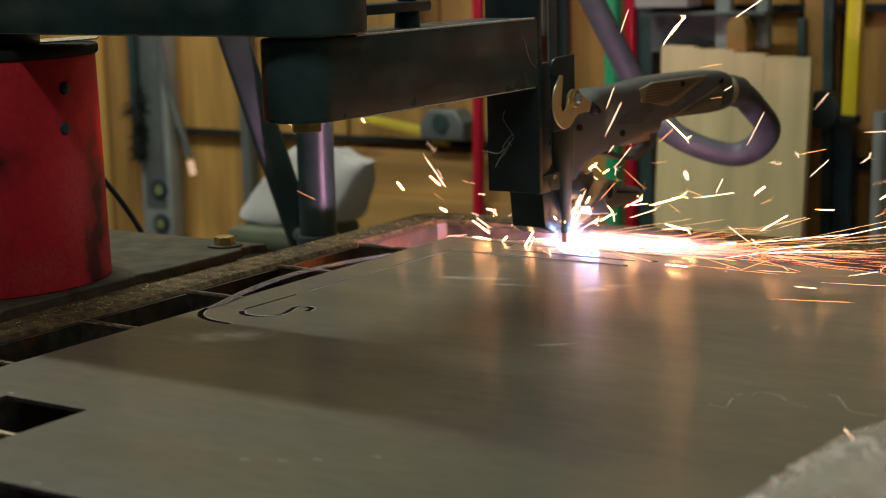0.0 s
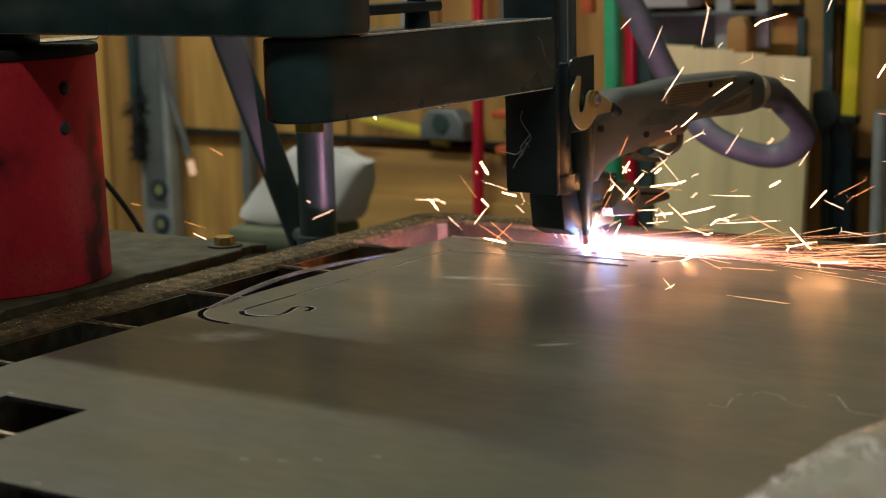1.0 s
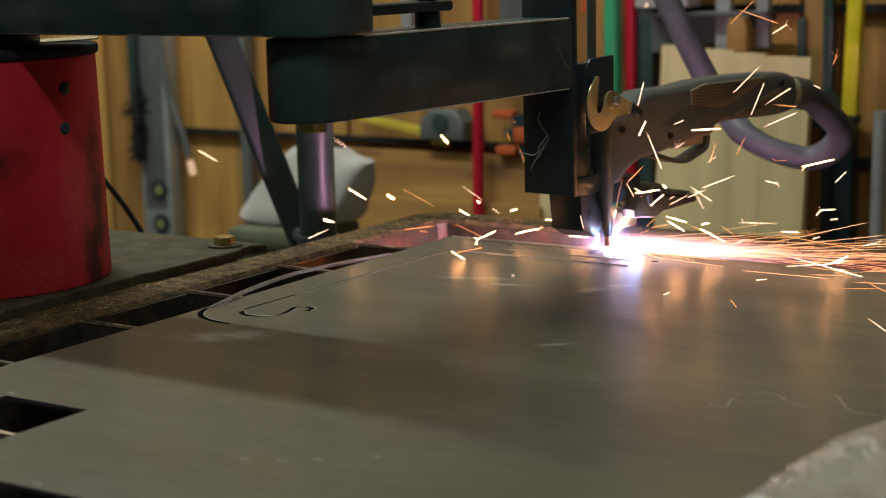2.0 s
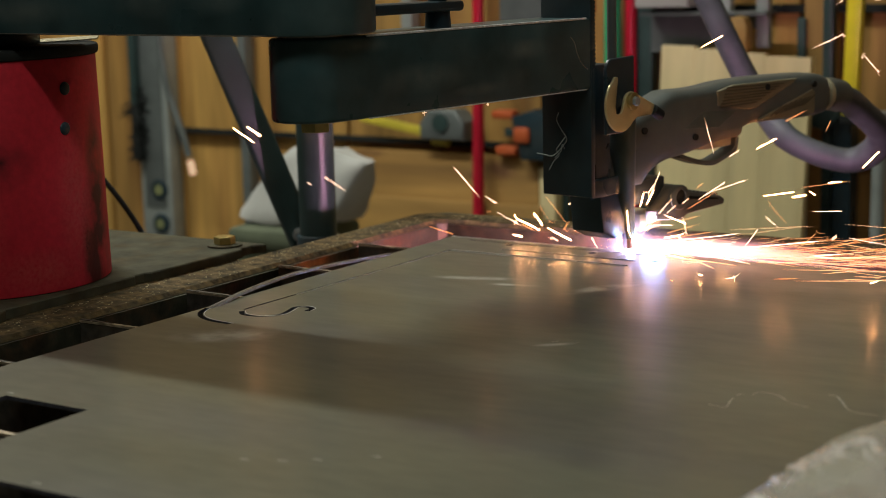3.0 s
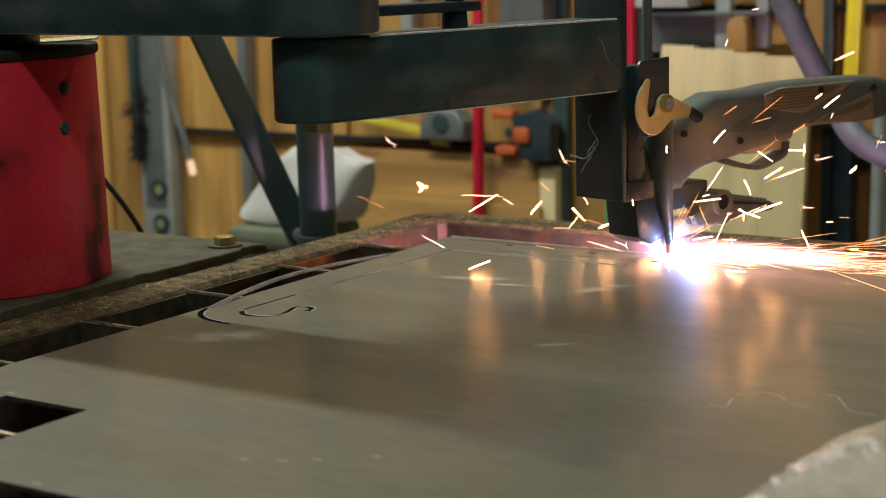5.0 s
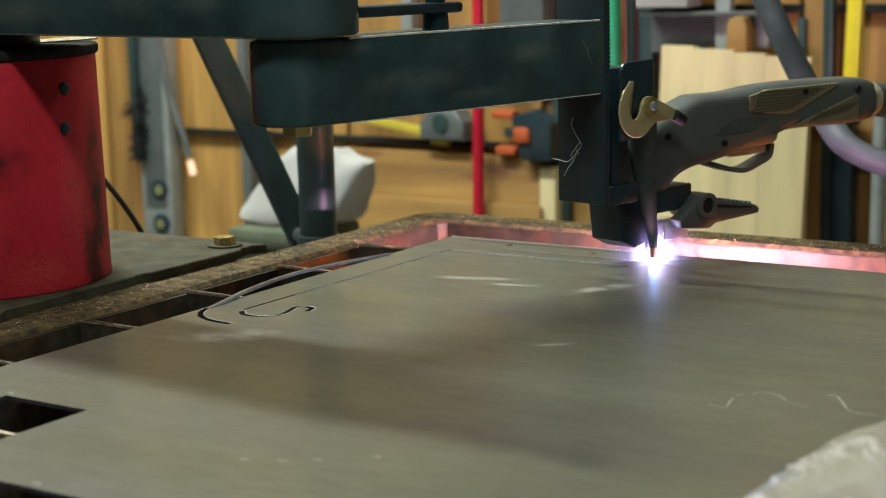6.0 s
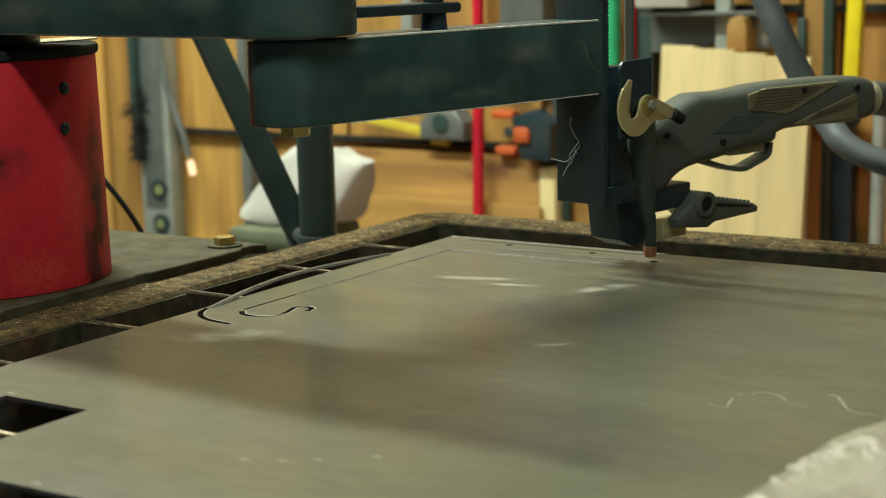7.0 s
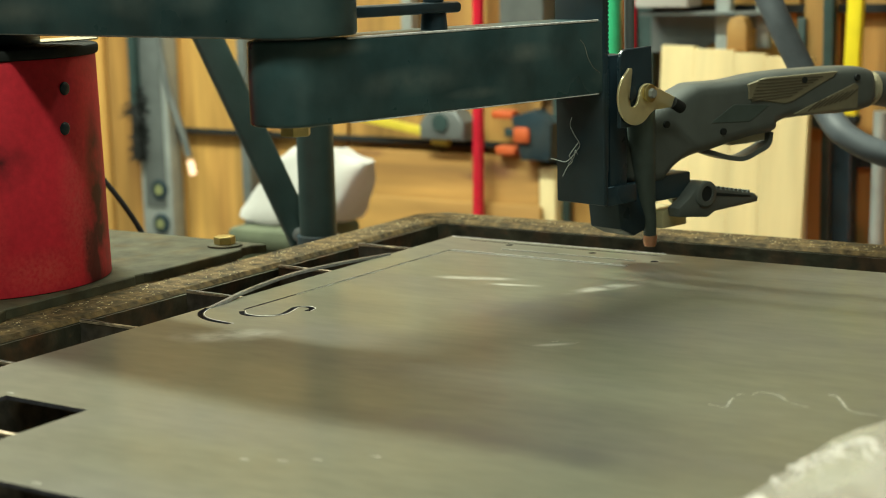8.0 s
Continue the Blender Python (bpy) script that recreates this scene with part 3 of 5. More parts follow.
    return f


def build_carriage():
    """Slide carriage and torch clamp, in the forearm's space."""
    c = empty("torch_carriage", pose(0.152, -0.458, 0), "black torch carriage with a zinc latch and clamp", "torch holder")
    pts = [(0.343, 0.128), (0.343, 0.189), (0.3437, 0.1925), (0.3455, 0.1955), (0.348, 0.198), (0.352, 0.199), (0.3885, 0.200), (0.3885, 0.150), (0.370, 0.128)]
    part("bracket_plate", prism(pts, -0.041, -0.037, 0.0008, 1), BLACK, c, "black bracket plate", smooth=False)
    part("slide_block", box(0.351, 0.376, -0.022, 0.020, 0.070, 0.193, 0.002), BLACK, c)
    foot = [(0.372, 0.0695), (0.378, 0.027), (0.398, 0.018), (0.414, 0.021), (0.420, 0.0695)]
    part("foot_block", prism(foot, -0.0113, 0.027, 0.002, 2), BLACK, c, "black foot block")
    # C-shaped zinc latch
    outer = [(0.3610 + 0.0259 * math.cos(radians(a)), 0.1560 + 0.0266 * math.sin(radians(a))) for a in range(124, 328, 12)]
    inner = [(0.3563 + 0.0079 * math.cos(radians(a)), 0.1563 + 0.0098 * math.sin(radians(a))) for a in range(370, 160, -15)]
    head = [(0.3769 + 0.0118 * math.cos(radians(a)), 0.1577 + 0.0090 * math.sin(radians(a))) for a in range(74, 180, 15)]
    # hooked ring, lever stem, round boss, then back along the inside of the hook
    latch = outer + [(0.3861, 0.1411), (0.3918, 0.1491), (0.4115, 0.1416), (0.4177, 0.1507)] + head + inner[1:] + [(0.3505, 0.1680), (0.3556, 0.1798), (0.3550, 0.1817), (0.3505, 0.1824)]
    part("latch", prism(latch, -0.0455, -0.043, 0.0005, 1), BRASS, c, "yellow zinc C-shaped latch", smooth=False)
    side = Matrix.Rotation(radians(90), 4, "X")
    part("latch_grip", sweep([(0.4140, -0.0443, 0.1465), (0.4210, -0.0443, 0.1432), (0.4275, -0.0443, 0.1400)], 0.0056, 0.0056, seg=16, per=4), RUBBER, c, "black rubber latch grip")
    kn = part("latch_bush", moved(cyl(0.0085, 0.0085, 0.0, 0.004, 28, 0.0008), Matrix.Translation((0.3769, -0.0455, 0.1577)) @ side), BOLT, c, "brass latch bush")
    part("screw", moved(cyl(0.0048, 0.0042, 0.004, 0.0075, 6), Matrix.Translation((0.3769, -0.0455, 0.1577)) @ side), ALU, kn, "zinc screw", smooth=False)
    part("socket_screw", moved(cyl(0.0062, 0.0062, 0.0, 0.004, 20, 0.0006), Matrix.Translation((0.3555, -0.041, 0.1590)) @ side), BLACK, c, "black socket screw")
    # lower clamp: arm, knuckle with hole, jaw
    part("clamp_arm", box(0.423, 0.479, -0.016, 0.012, 0.0480, 0.0722, 0.002), BLACK, c, "black clamp arm")
    bm = bmesh.new()
    n = 24
    rings = []
    for y, ro, ri in ((-0.0325, 0.0115, 0.0078), (-0.0315, 0.0128, 0.0078), (0.006, 0.0128, 0.0078), (0.006, 0.0115, 0.0078)):
        rings.append(([bm.verts.new((0.484 + ro * 1.25 * math.cos(k / n * math.tau), y, 0.050 + ro * math.sin(k / n * math.tau))) for k in range(n)],
                      [bm.verts.new((0.484 + ri * 1.15 * math.cos(k / n * math.tau), y, 0.0505 + ri * math.sin(k / n * math.tau))) for k in range(n)]))
    for k in range(n):
        j = (k + 1) % n
        for a, b in zip(rings, rings[1:]):
            bm.faces.new((a[0][k], a[0][j], b[0][j], b[0][k]))
        bm.faces.new((rings[0][0][k], rings[0][0][j], rings[0][1][j], rings[0][1][k]))
        bm.faces.new((rings[-1][0][k], rings[-1][0][j], rings[-1][1][j], rings[-1][1][k]))
        bm.faces.new((rings[0][1][k], rings[0][1][j], rings[-1][1][j], rings[-1][1][k]))
    part("knuckle", bm, PLASTIC, c, "charcoal clamp knuckle with a hole")
    jaw = [(0.474, 0.0600), (0.496, 0.0552), (0.566, 0.0417), (0.5735, 0.0372), (0.5715, 0.0316), (0.501, 0.0304), (0.490, 0.0262), (0.445, 0.0318), (0.4425, 0.0405), (0.459, 0.0490)]
    j = part("jaw", prism(jaw, -0.030, -0.0145, 0.003, 2), PLASTIC, c, "ribbed charcoal clamp jaw")
    for k in range(9):
        part("rib", moved(box(-0.002, 0.002, -0.028, -0.0165, 0, 0.003, 0.0006), Matrix.Translation((0.501 + 0.0072 * k, 0, 0.0530 - 0.00138 * k))), PLASTIC, j, smooth=False)
    part("pin_hole", moved(cyl(0.0085, 0.0085, 0.0, 0.0006, 24), Matrix.Translation((0.484, -0.0305, 0.0505)) @ Matrix.Rotation(radians(90), 4, "X") @ Matrix.Diagonal((1.1, 0.9, 1, 1))), RUBBER, j, "dark pin hole")
    part("jaw_slot", prism([(0.499, 0.0500), (0.558, 0.0402), (0.5585, 0.0388), (0.501, 0.0462)], -0.0306, -0.0290, 0.0002, 1), RUBBER, j, "dark slot between the jaws", smooth=False)
    part("clamp_strip", box(0.4375, 0.4750, -0.014, 0.022, 0.0200, 0.0372, 0.0012), BRASS, c, "yellow zinc clamp strip")
    return c


TORCH_AT = pose(0.431, 0.0, -0.001, 0, 0, -12) @ Matrix.Diagonal((1.045, 1, 1, 1))


def build_torch():
    """Hand plasma torch; s runs along the handle."""
    t = empty("plasma_torch", pose(0.152, -0.458, 0), "charcoal hand plasma torch with olive grips and copper tip", "plasma torch")
    body = [(-0.045, 0.100), (-0.045, 0.122), (-0.012, 0.132), (0.006, 0.141), (0.044, 0.1585), (0.052, 0.1595), (0.083, 0.1592), (0.105, 0.1608), (0.127, 0.1640), (0.180, 0.1655), (0.250, 0.1645),
            (0.268, 0.1620), (0.281, 0.156), (0.282, 0.121), (0.252, 0.1160), (0.189, 0.1175), (0.150, 0.1160), (0.147, 0.104), (0.128, 0.1035), (0.100, 0.1000), (0.066, 0.0925), (0.045, 0.0905), (0.027, 0.0845), (0.014, 0.0745),
            (0.008, 0.066), (-0.030, 0.066)]
    part("handle", moved(prism(smooth_poly(body, 1), -0.0205, 0.0205, 0.0125, 5), TORCH_AT), PLASTIC, t, "charcoal plastic handle")

    def pad(name, pts, material, proud, lab=""):
        return part(name, moved(prism(pts, -0.0205 - proud, -0.0120, 0.0005, 1), TORCH_AT), material, t, lab, smooth=False)
    g1 = pad("upper_grip", [(0.106, 0.1550), (0.128, 0.1600), (0.222, 0.1610), (0.215, 0.1560), (0.162, 0.1345), (0.152, 0.1330), (0.106, 0.1405)], GRIP, 0.0012, "olive ribbed rubber grip")
    g2 = pad("lower_grip", [(0.246, 0.1475), (0.250, 0.1440), (0.249, 0.1215), (0.190, 0.1205), (0.166, 0.1215), (0.180, 0.1270)], GRIP, 0.0012, "olive ribbed rubber grip")
    for k in range(7):
        part("groove", moved(box(0, 0.052 + 0.0052 * k, -0.0224, -0.0215, -0.0005, 0.0005), TORCH_AT @ Matrix.Translation((0.109 + 0.0015 * k, 0, 0.1385 + 0.0033 * k)) @ Matrix.Rotation(radians(-2 + 0.5 * k), 4, "Y")), GRIP_LINE, g1, smooth=False)
    for k in range(8):
        part("groove", moved(box(0, 0.022 - 0.0006 * abs(k - 4), -0.0224, -0.0215, -0.0005, 0.0005), TORCH_AT @ Matrix.Translation((0.182 + 0.0070 * k, 0, 0.1235 + 0.0011 * k)) @ Matrix.Rotation(radians(-30), 4, "Y")), GRIP_LINE, g2, smooth=False)
    pad("badge_recess", [(0.060, 0.1205), (0.088, 0.1365), (0.133, 0.1330), (0.108, 0.1180)], HEAD, 0.0006, "dark badge recess")
    for s, z in ((0.0066, 0.1235), (0.0748, 0.1111), (0.1768, 0.1550), (0.2480, 0.1530)):
        part("screw_hole", moved(cyl(0.0034, 0.0034, -0.002, 0.0022, 16), TORCH_AT @ Matrix.Translation((s, -0.0205, z)) @ Matrix.Rotation(radians(90), 4, "X")), RUBBER, t, "black screw hole")
    part("trigger", moved(prism([(0.088, 0.1030), (0.120, 0.1070), (0.140, 0.1080), (0.139, 0.0960), (0.116, 0.0945), (0.095, 0.0945)], -0.008, 0.008, 0.002, 2), TORCH_AT), TRIGGER, t, "pale olive trigger lever")
    guard = [(0.066, 0, 0.0915), (0.082, 0, 0.0860), (0.098, 0, 0.0815), (0.113, 0, 0.0800), (0.129, 0, 0.0850), (0.1435, 0, 0.0915), (0.1465, 0, 0.1040)]
    part("trigger_guard", moved(sweep(guard, 0.009, 0.0024, per=4, square=True), TORCH_AT), PLASTIC, t, "charcoal trigger guard", smooth=False)
    part("collar", moved(sweep([(0.281, 0, 0.1385), (0.284, 0, 0.1382), (0.2865, 0, 0.138)], 0.0190, 0.0185, per=2), TORCH_AT), TRIGGER, t, "pale hose collar")
    part("strain_relief", moved(sweep([(0.2867, 0, 0.138), (0.300, 0.002, 0.137), (0.318, 0.0055, 0.1335)], 0.0182, 0.0182, per=4), TORCH_AT), PLASTIC, t, "charcoal strain relief sleeve")
    # head: a leaning cone down to the tip
    bm = bmesh.new()
    rings = []
    for zz, cu, cv, ru, rv in ((0.148, 0.3975, -0.0197, 0.0135, 0.0145), (0.113, 0.3985, -0.0197, 0.0125, 0.0138), (0.085, 0.4045, -0.0175, 0.0108, 0.0112), (0.052, 0.4145, -0.0128, 0.0086, 0.0083), (0.028, 0.4235, -0.0090, 0.0068, 0.0066), (0.0130, 0.428, -0.006, 0.0062, 0.0062)):
        rings.append([bm.verts.new((cu + ru * math.cos(k / 28 * math.tau), cv + rv * math.sin(k / 28 * math.tau), zz)) for k in range(28)])
    for a, b in zip(rings, rings[1:]):
        for k in range(28):
            bm.faces.new((a[k], a[(k + 1) % 28], b[(k + 1) % 28], b[k]))
    bm.faces.new(rings[0])
    bm.faces.new(list(reversed(rings[-1])))
    part("torch_head", bm, HEAD, t, "dark grey-green tapered torch head")
    bm = bmesh.new()
    rings = []
    for zz, r in ((0.0145, 0.0067), (0.007, 0.0065), (0.0035, 0.0052), (0.0030, 0.0030), (0.006, 0.0026), (0.0150, 0.0026)):
        rings.append([bm.verts.new((0.428 + r * math.cos(k / 24 * math.tau), -0.006 + r * math.sin(k / 24 * math.tau), zz)) for k in range(24)])
    for a, b in zip(rings, rings[1:]):
        for k in range(24):
            bm.faces.new((a[k], a[(k + 1) % 24], b[(k + 1) % 24], b[k]))
    part("copper_tip", bm, COPPER, t, "bright copper nozzle tip")
    hose = [(0.285, 0, 0.138), (0.329, 0.008, 0.130), (0.369, 0.021, 0.114), (0.436, 0.043, 0.079), (0.4555, 0.071, 0.052), (0.452, 0.102, 0.039), (0.433, 0.136, 0.047), (0.421, 0.172, 0.064), (0.424, 0.205, 0.088), (0.415, 0.235, 0.134), (0.400, 0.261, 0.193), (0.395, 0.287, 0.240), (0.388, 0.325, 0.31), (0.380, 0.365, 0.40), (0.372, 0.41, 0.60), (0.365, 0.44, 1.0), (0.362, 0.45, 1.5)]
    part("hose", moved(sweep(hose, 0.0150, 0.0170, seg=20, per=8, up=Vector((0.2, 1, 0.1))), TORCH_AT), HOSE, t, "grey rubber torch hose")
    return t


def build_arc():
    a = empty("plasma_arc", pose(0.152, -0.458, 0), "white-violet plasma arc under the copper tip", "plasma arc")
    bm = bmesh.new()
    bmesh.ops.create_uvsphere(bm, u_segments=16, v_segments=12, radius=1)
    part("arc_core", moved(bm, Matrix.Translation((0.431, -0.006, 0.0013)) @ Matrix.Diagonal((0.0044, 0.0044, 0.0018, 1))), ARC, a, "blinding white arc core")
    bm = bmesh.new()
    bmesh.ops.create_uvsphere(bm, u_segments=16, v_segments=12, radius=1)
    part("arc_below", moved(bm, Matrix.Translation((0.431, -0.006, -0.012)) @ Matrix.Diagonal((0.0038, 0.0038, 0.0055, 1))), ARC_BELOW, a, "rosy arc blown through the sheet")
    return a


def haze(name, colour, strength, power):
    """Thin glowing gas and painted bloom: clear, with light that fades from its middle outwards."""
    m = bpy.data.materials.new(name)
    m.use_nodes = True
    N, L = m.node_tree.nodes, m.node_tree.links
    N.remove(N["Principled BSDF"])
    e, t, a = N.new("ShaderNodeEmission"), N.new("ShaderNodeBsdfTransparent"), N.new("ShaderNodeAddShader")
    co, g, pw, mul = N.new("ShaderNodeTexCoord"), N.new("ShaderNodeTexGradient"), N.new("ShaderNodeMath"), N.new("ShaderNodeMath")
    g.gradient_type = "SPHERICAL"
    pw.operation, mul.operation = "POWER", "MULTIPLY"
    pw.inputs[1].default_value, mul.inputs[1].default_value = power, strength
    L.new(co.outputs["Object"], g.inputs[0])
    L.new(g.outputs["Fac"], pw.inputs[0])
    L.new(pw.outputs[0], mul.inputs[0])
    L.new(mul.outputs[0], e.inputs[1])
    e.inputs[0].default_value = (*colour, 1)
    L.new(e.outputs[0], a.inputs[0])
    L.new(t.outputs[0], a.inputs[1])
    L.new(a.outputs[0], N["Material Output"].inputs[0])
    return m


def glow_layer(name, parent, material, size, turn, at=(0, 0, 0), label=""):
    bm = bmesh.new()
    bmesh.ops.create_circle(bm, cap_ends=True, segments=48, radius=1)
    ob = link(name, bm, material, parent, label)
    ob.matrix_basis = Matrix.Translation(at) @ turn @ Matrix.Diagonal((*size, 1, 1))
    return ob


def build_bloom():
    """Lens bloom round the arc, painted as three crossed glowing layers."""
    g = empty("arc_bloom", pose(0, 0, 0), "violet-white bloom painted around the cutting arc", "plasma plume")
    near, hot = haze("violet_bloom", (0.50, 0.40, 1.0), 1.9, 2.6), haze("white_bloom", (0.92, 0.88, 1.0), 7.0, 2.0)
    for a in (33, 93, 153):
        turn = Matrix.Rotation(radians(a), 4, "Z") @ Matrix.Rotation(radians(90), 4, "X")
        glow_layer("glow_layer", g, near, (0.058, 0.046), turn, (0, 0, 0.002), "faint violet bloom layer")
        glow_layer("bloom_core", g, hot, (0.028, 0.023), turn, (0, 0, 0.002), "white bloom layer")
    return g


def build_jet():
    """Burning gas jet that leaves the arc along the cut."""
    g = empty("burning_jet", pose(0, 0, 0), "pink-white burning gas jet along the cut", "gas jet")
    jet, core = haze("burning_jet_gas", (1.0, 0.52, 0.50), 1.3, 1.6), haze("jet_core_gas", (1.0, 0.82, 0.86), 3.4, 1.4)
    for a in (90, 45, 135):
        turn = Matrix.Rotation(radians(a), 4, "X")
        glow_layer("jet_layer", g, jet, (0.135, 0.017), turn, (0.085, 0, 0.007), "pinkish burning jet layer")
        glow_layer("jet_core", g, core, (0.062, 0.0085), turn, (0.045, 0, 0.006), "white-hot jet core layer")
    bm = bmesh.new()
    bmesh.ops.create_uvsphere(bm, u_segments=16, v_segments=12, radius=1)
    part("jet_root", moved(bm, Matrix.Translation((0.024, 0.002, 0.0045)) @ Matrix.Diagonal((0.0140, 0.0035, 0.0024, 1))), JET_ROOT, g, "blinding blue-white root of the jet")
    return g


def build_slag():
    """Molten droplets blown through the cut into the tray."""
    g = empty("molten_slag", pose(0, 0, 0), "glowing orange molten slag falling under the cut", "molten slag")
    rng = random.Random(12)
    for k in range(9):
        bm = bmesh.new()
        bmesh.ops.create_icosphere(bm, subdivisions=2, radius=rng.uniform(0.0015, 0.0034))
        bmesh.ops.scale(bm, vec=(1, 1, 1.7), verts=bm.verts)
        part("droplet", moved(bm, Matrix.Translation((rng.gauss(0.01, 0.014), rng.gauss(0, 0.010), -0.150 - 0.004 * k))), MOLTEN, g)
    return g


upper_arm = build_upper_arm()
forearm = build_forearm()
carriage = build_carriage()
torch = build_torch()
arc = build_arc()
plume = build_bloom()
jet_gas = build_jet()
slag = build_slag()

# ---- stand tubes behind ----


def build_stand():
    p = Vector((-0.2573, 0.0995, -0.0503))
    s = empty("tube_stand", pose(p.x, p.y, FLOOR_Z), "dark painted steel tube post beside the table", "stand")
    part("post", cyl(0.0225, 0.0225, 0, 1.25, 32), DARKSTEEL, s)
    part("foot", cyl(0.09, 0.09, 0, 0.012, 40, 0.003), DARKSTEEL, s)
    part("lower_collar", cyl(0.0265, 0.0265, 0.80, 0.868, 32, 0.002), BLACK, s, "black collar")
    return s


build_stand()


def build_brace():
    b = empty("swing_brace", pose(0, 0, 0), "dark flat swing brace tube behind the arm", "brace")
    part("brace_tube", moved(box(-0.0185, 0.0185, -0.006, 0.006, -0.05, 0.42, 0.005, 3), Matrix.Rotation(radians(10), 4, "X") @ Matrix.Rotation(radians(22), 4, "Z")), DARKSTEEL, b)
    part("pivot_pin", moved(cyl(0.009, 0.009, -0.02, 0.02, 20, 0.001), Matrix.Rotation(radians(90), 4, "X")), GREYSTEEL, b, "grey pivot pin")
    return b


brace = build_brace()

# ---- tool wall behind the table ----
WY = WALL_Y


def slab(name, x0, x1, z0, z1, y1, depth, material, label, category, bevel=0.003, group="", tilt=0.0):
    """A flat-backed thing against the tool wall, its back at y1."""
    cx, cz = (x0 + x1) / 2, z0
    off = (EYE.x - cx) * (WALL_Y - y1 + depth / 2) / (WALL_Y - EYE.y)
    bm = box(x0 - cx, x1 - cx, -depth, 0, 0, z1 - z0, bevel)
    ob = link(name, bm, material, smooth=True, where=pose(cx + off, y1, cz, 0, tilt, 0))
    return tagged(ob, label, category, group)


def build_boards():
    spans = [(-2.60, -2.28), (-2.27, -2.02), (-2.01, -1.70), (-1.685, -1.60), (-1.595, -1.475), (-1.468, -1.29), (-1.262, -1.03), (-1.02, -0.80), (-0.795, -0.575), (-0.545, -0.40), (-0.33, -0.07), (-0.062, 0.0), (0.01, 0.14), (0.145, 0.40)]
    for i, (a, b) in enumerate(spans):
        top, low = 0.9, -0.9
        bm = box(a, b, -0.018, 0, low, top, 0.003)
        tagged(link("wall_board", bm, PLY, smooth=False, where=pose(0, WY + 0.03, 0)), "orange pine board on the workshop wall", "board", "wall boards")
    # horizontal dark rails
    for (a, b, z, h) in ((-1.47, -0.567, -0.062, 0.005), (-0.345, 0.40, 0.194, 0.007), (-0.06, 0.40, -0.062, 0.008)):
        tagged(link("tool_rail", box(a, b, -0.02, 0, -h, h, 0.001), RUBBER, where=pose(0, WY + 0.012, z)), "black steel tool rail on the boards", "rail", "tool rails")


build_boards()


def build_left_tools():
    lv = empty("spirit_level", pose(-1.517, WY - 0.01, -0.33), "grey aluminium spirit level hanging upright on the wall", "spirit level")
    part("level_body", box(-0.044, 0.044, -0.022, 0.018, 0, 0.62, 0.004), ALU, lv)
    part("web", box(-0.030, 0.030, -0.0245, -0.0222, 0.10, 0.60, 0.001), GREYSTEEL, lv, "darker web")
    for z in (0.065, 0.140):
        v = part("vial_ring", moved(cyl(0.022, 0.022, 0, 0.006, 24, 0.001), Matrix.Translation((0.012, -0.0225, z)) @ Matrix.Rotation(radians(90), 4, "X")), BLACK, lv, "black vial ring")
        part("vial", moved(cyl(0.011, 0.011, 0.006, 0.0075, 20), Matrix.Translation((0.012, -0.0225, z)) @ Matrix.Rotation(radians(90), 4, "X")), VIAL, v, "olive vial")
    br = empty("bench_brush", pose(-1.550, WY - 0.045, -0.125), "black bristled bench brush hanging on the wall", "brush")
    rng, tufts = random.Random(5), []
    for k in range(90):
        u = k / 89
        tufts.append(moved(cyl(0.0034, 0.0012, 0, rng.uniform(0.016, 0.030) * (0.65 + 0.7 * math.sin(math.pi * (1 - u) ** 0.7)), 5), pose(rng.uniform(-0.006, 0.006), rng.uniform(-0.008, 0.008), 0.165 * u, rng.uniform(-40, 40), rng.choice((-1, 1)) * rng.uniform(60, 150), 0)))
    part("bristles", join(*tufts), RUBBER, br, "black bristles", smooth=False)
    part("core", cyl(0.014, 0.008, 0.0, 0.165, 14, 0.002), RUBBER, br, "dark twisted core")
    part("brush_handle", box(-0.008, 0.008, -0.012, 0.012, 0.12, 0.34, 0.004), DARKSTEEL, br)
    cb = empty("hanging_cable", pose(0, 0, 0), "grey cable with a lit plug end hanging on the wall", "cable")
    part("cable", sweep([(-1.466, WY - 0.06, 0.24), (-1.459, WY - 0.06, 0.13), (-1.441, WY - 0.06, 0.03), (-1.408, WY - 0.06, -0.06), (-1.393, WY - 0.06, -0.11)], 0.0075, seg=10), GREYSTEEL, cb)
    part("plug", sweep([(-1.391, WY - 0.06, -0.118), (-1.387, WY - 0.06, -0.132), (-1.384, WY - 0.06, -0.148)], 0.0075, seg=12), PLUG, cb, "glowing amber plug end")
    slab("grey_post", -1.288, -1.266, -0.9, 0.5, WY - 0.005, 0.03, GREYSTEEL, "grey painted steel post on the wall", "post")
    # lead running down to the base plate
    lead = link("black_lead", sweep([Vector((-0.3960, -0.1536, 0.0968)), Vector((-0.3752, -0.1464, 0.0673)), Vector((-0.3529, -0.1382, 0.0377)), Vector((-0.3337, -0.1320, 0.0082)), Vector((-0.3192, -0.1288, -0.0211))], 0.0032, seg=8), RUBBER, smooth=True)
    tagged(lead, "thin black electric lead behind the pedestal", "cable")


build_left_tools()


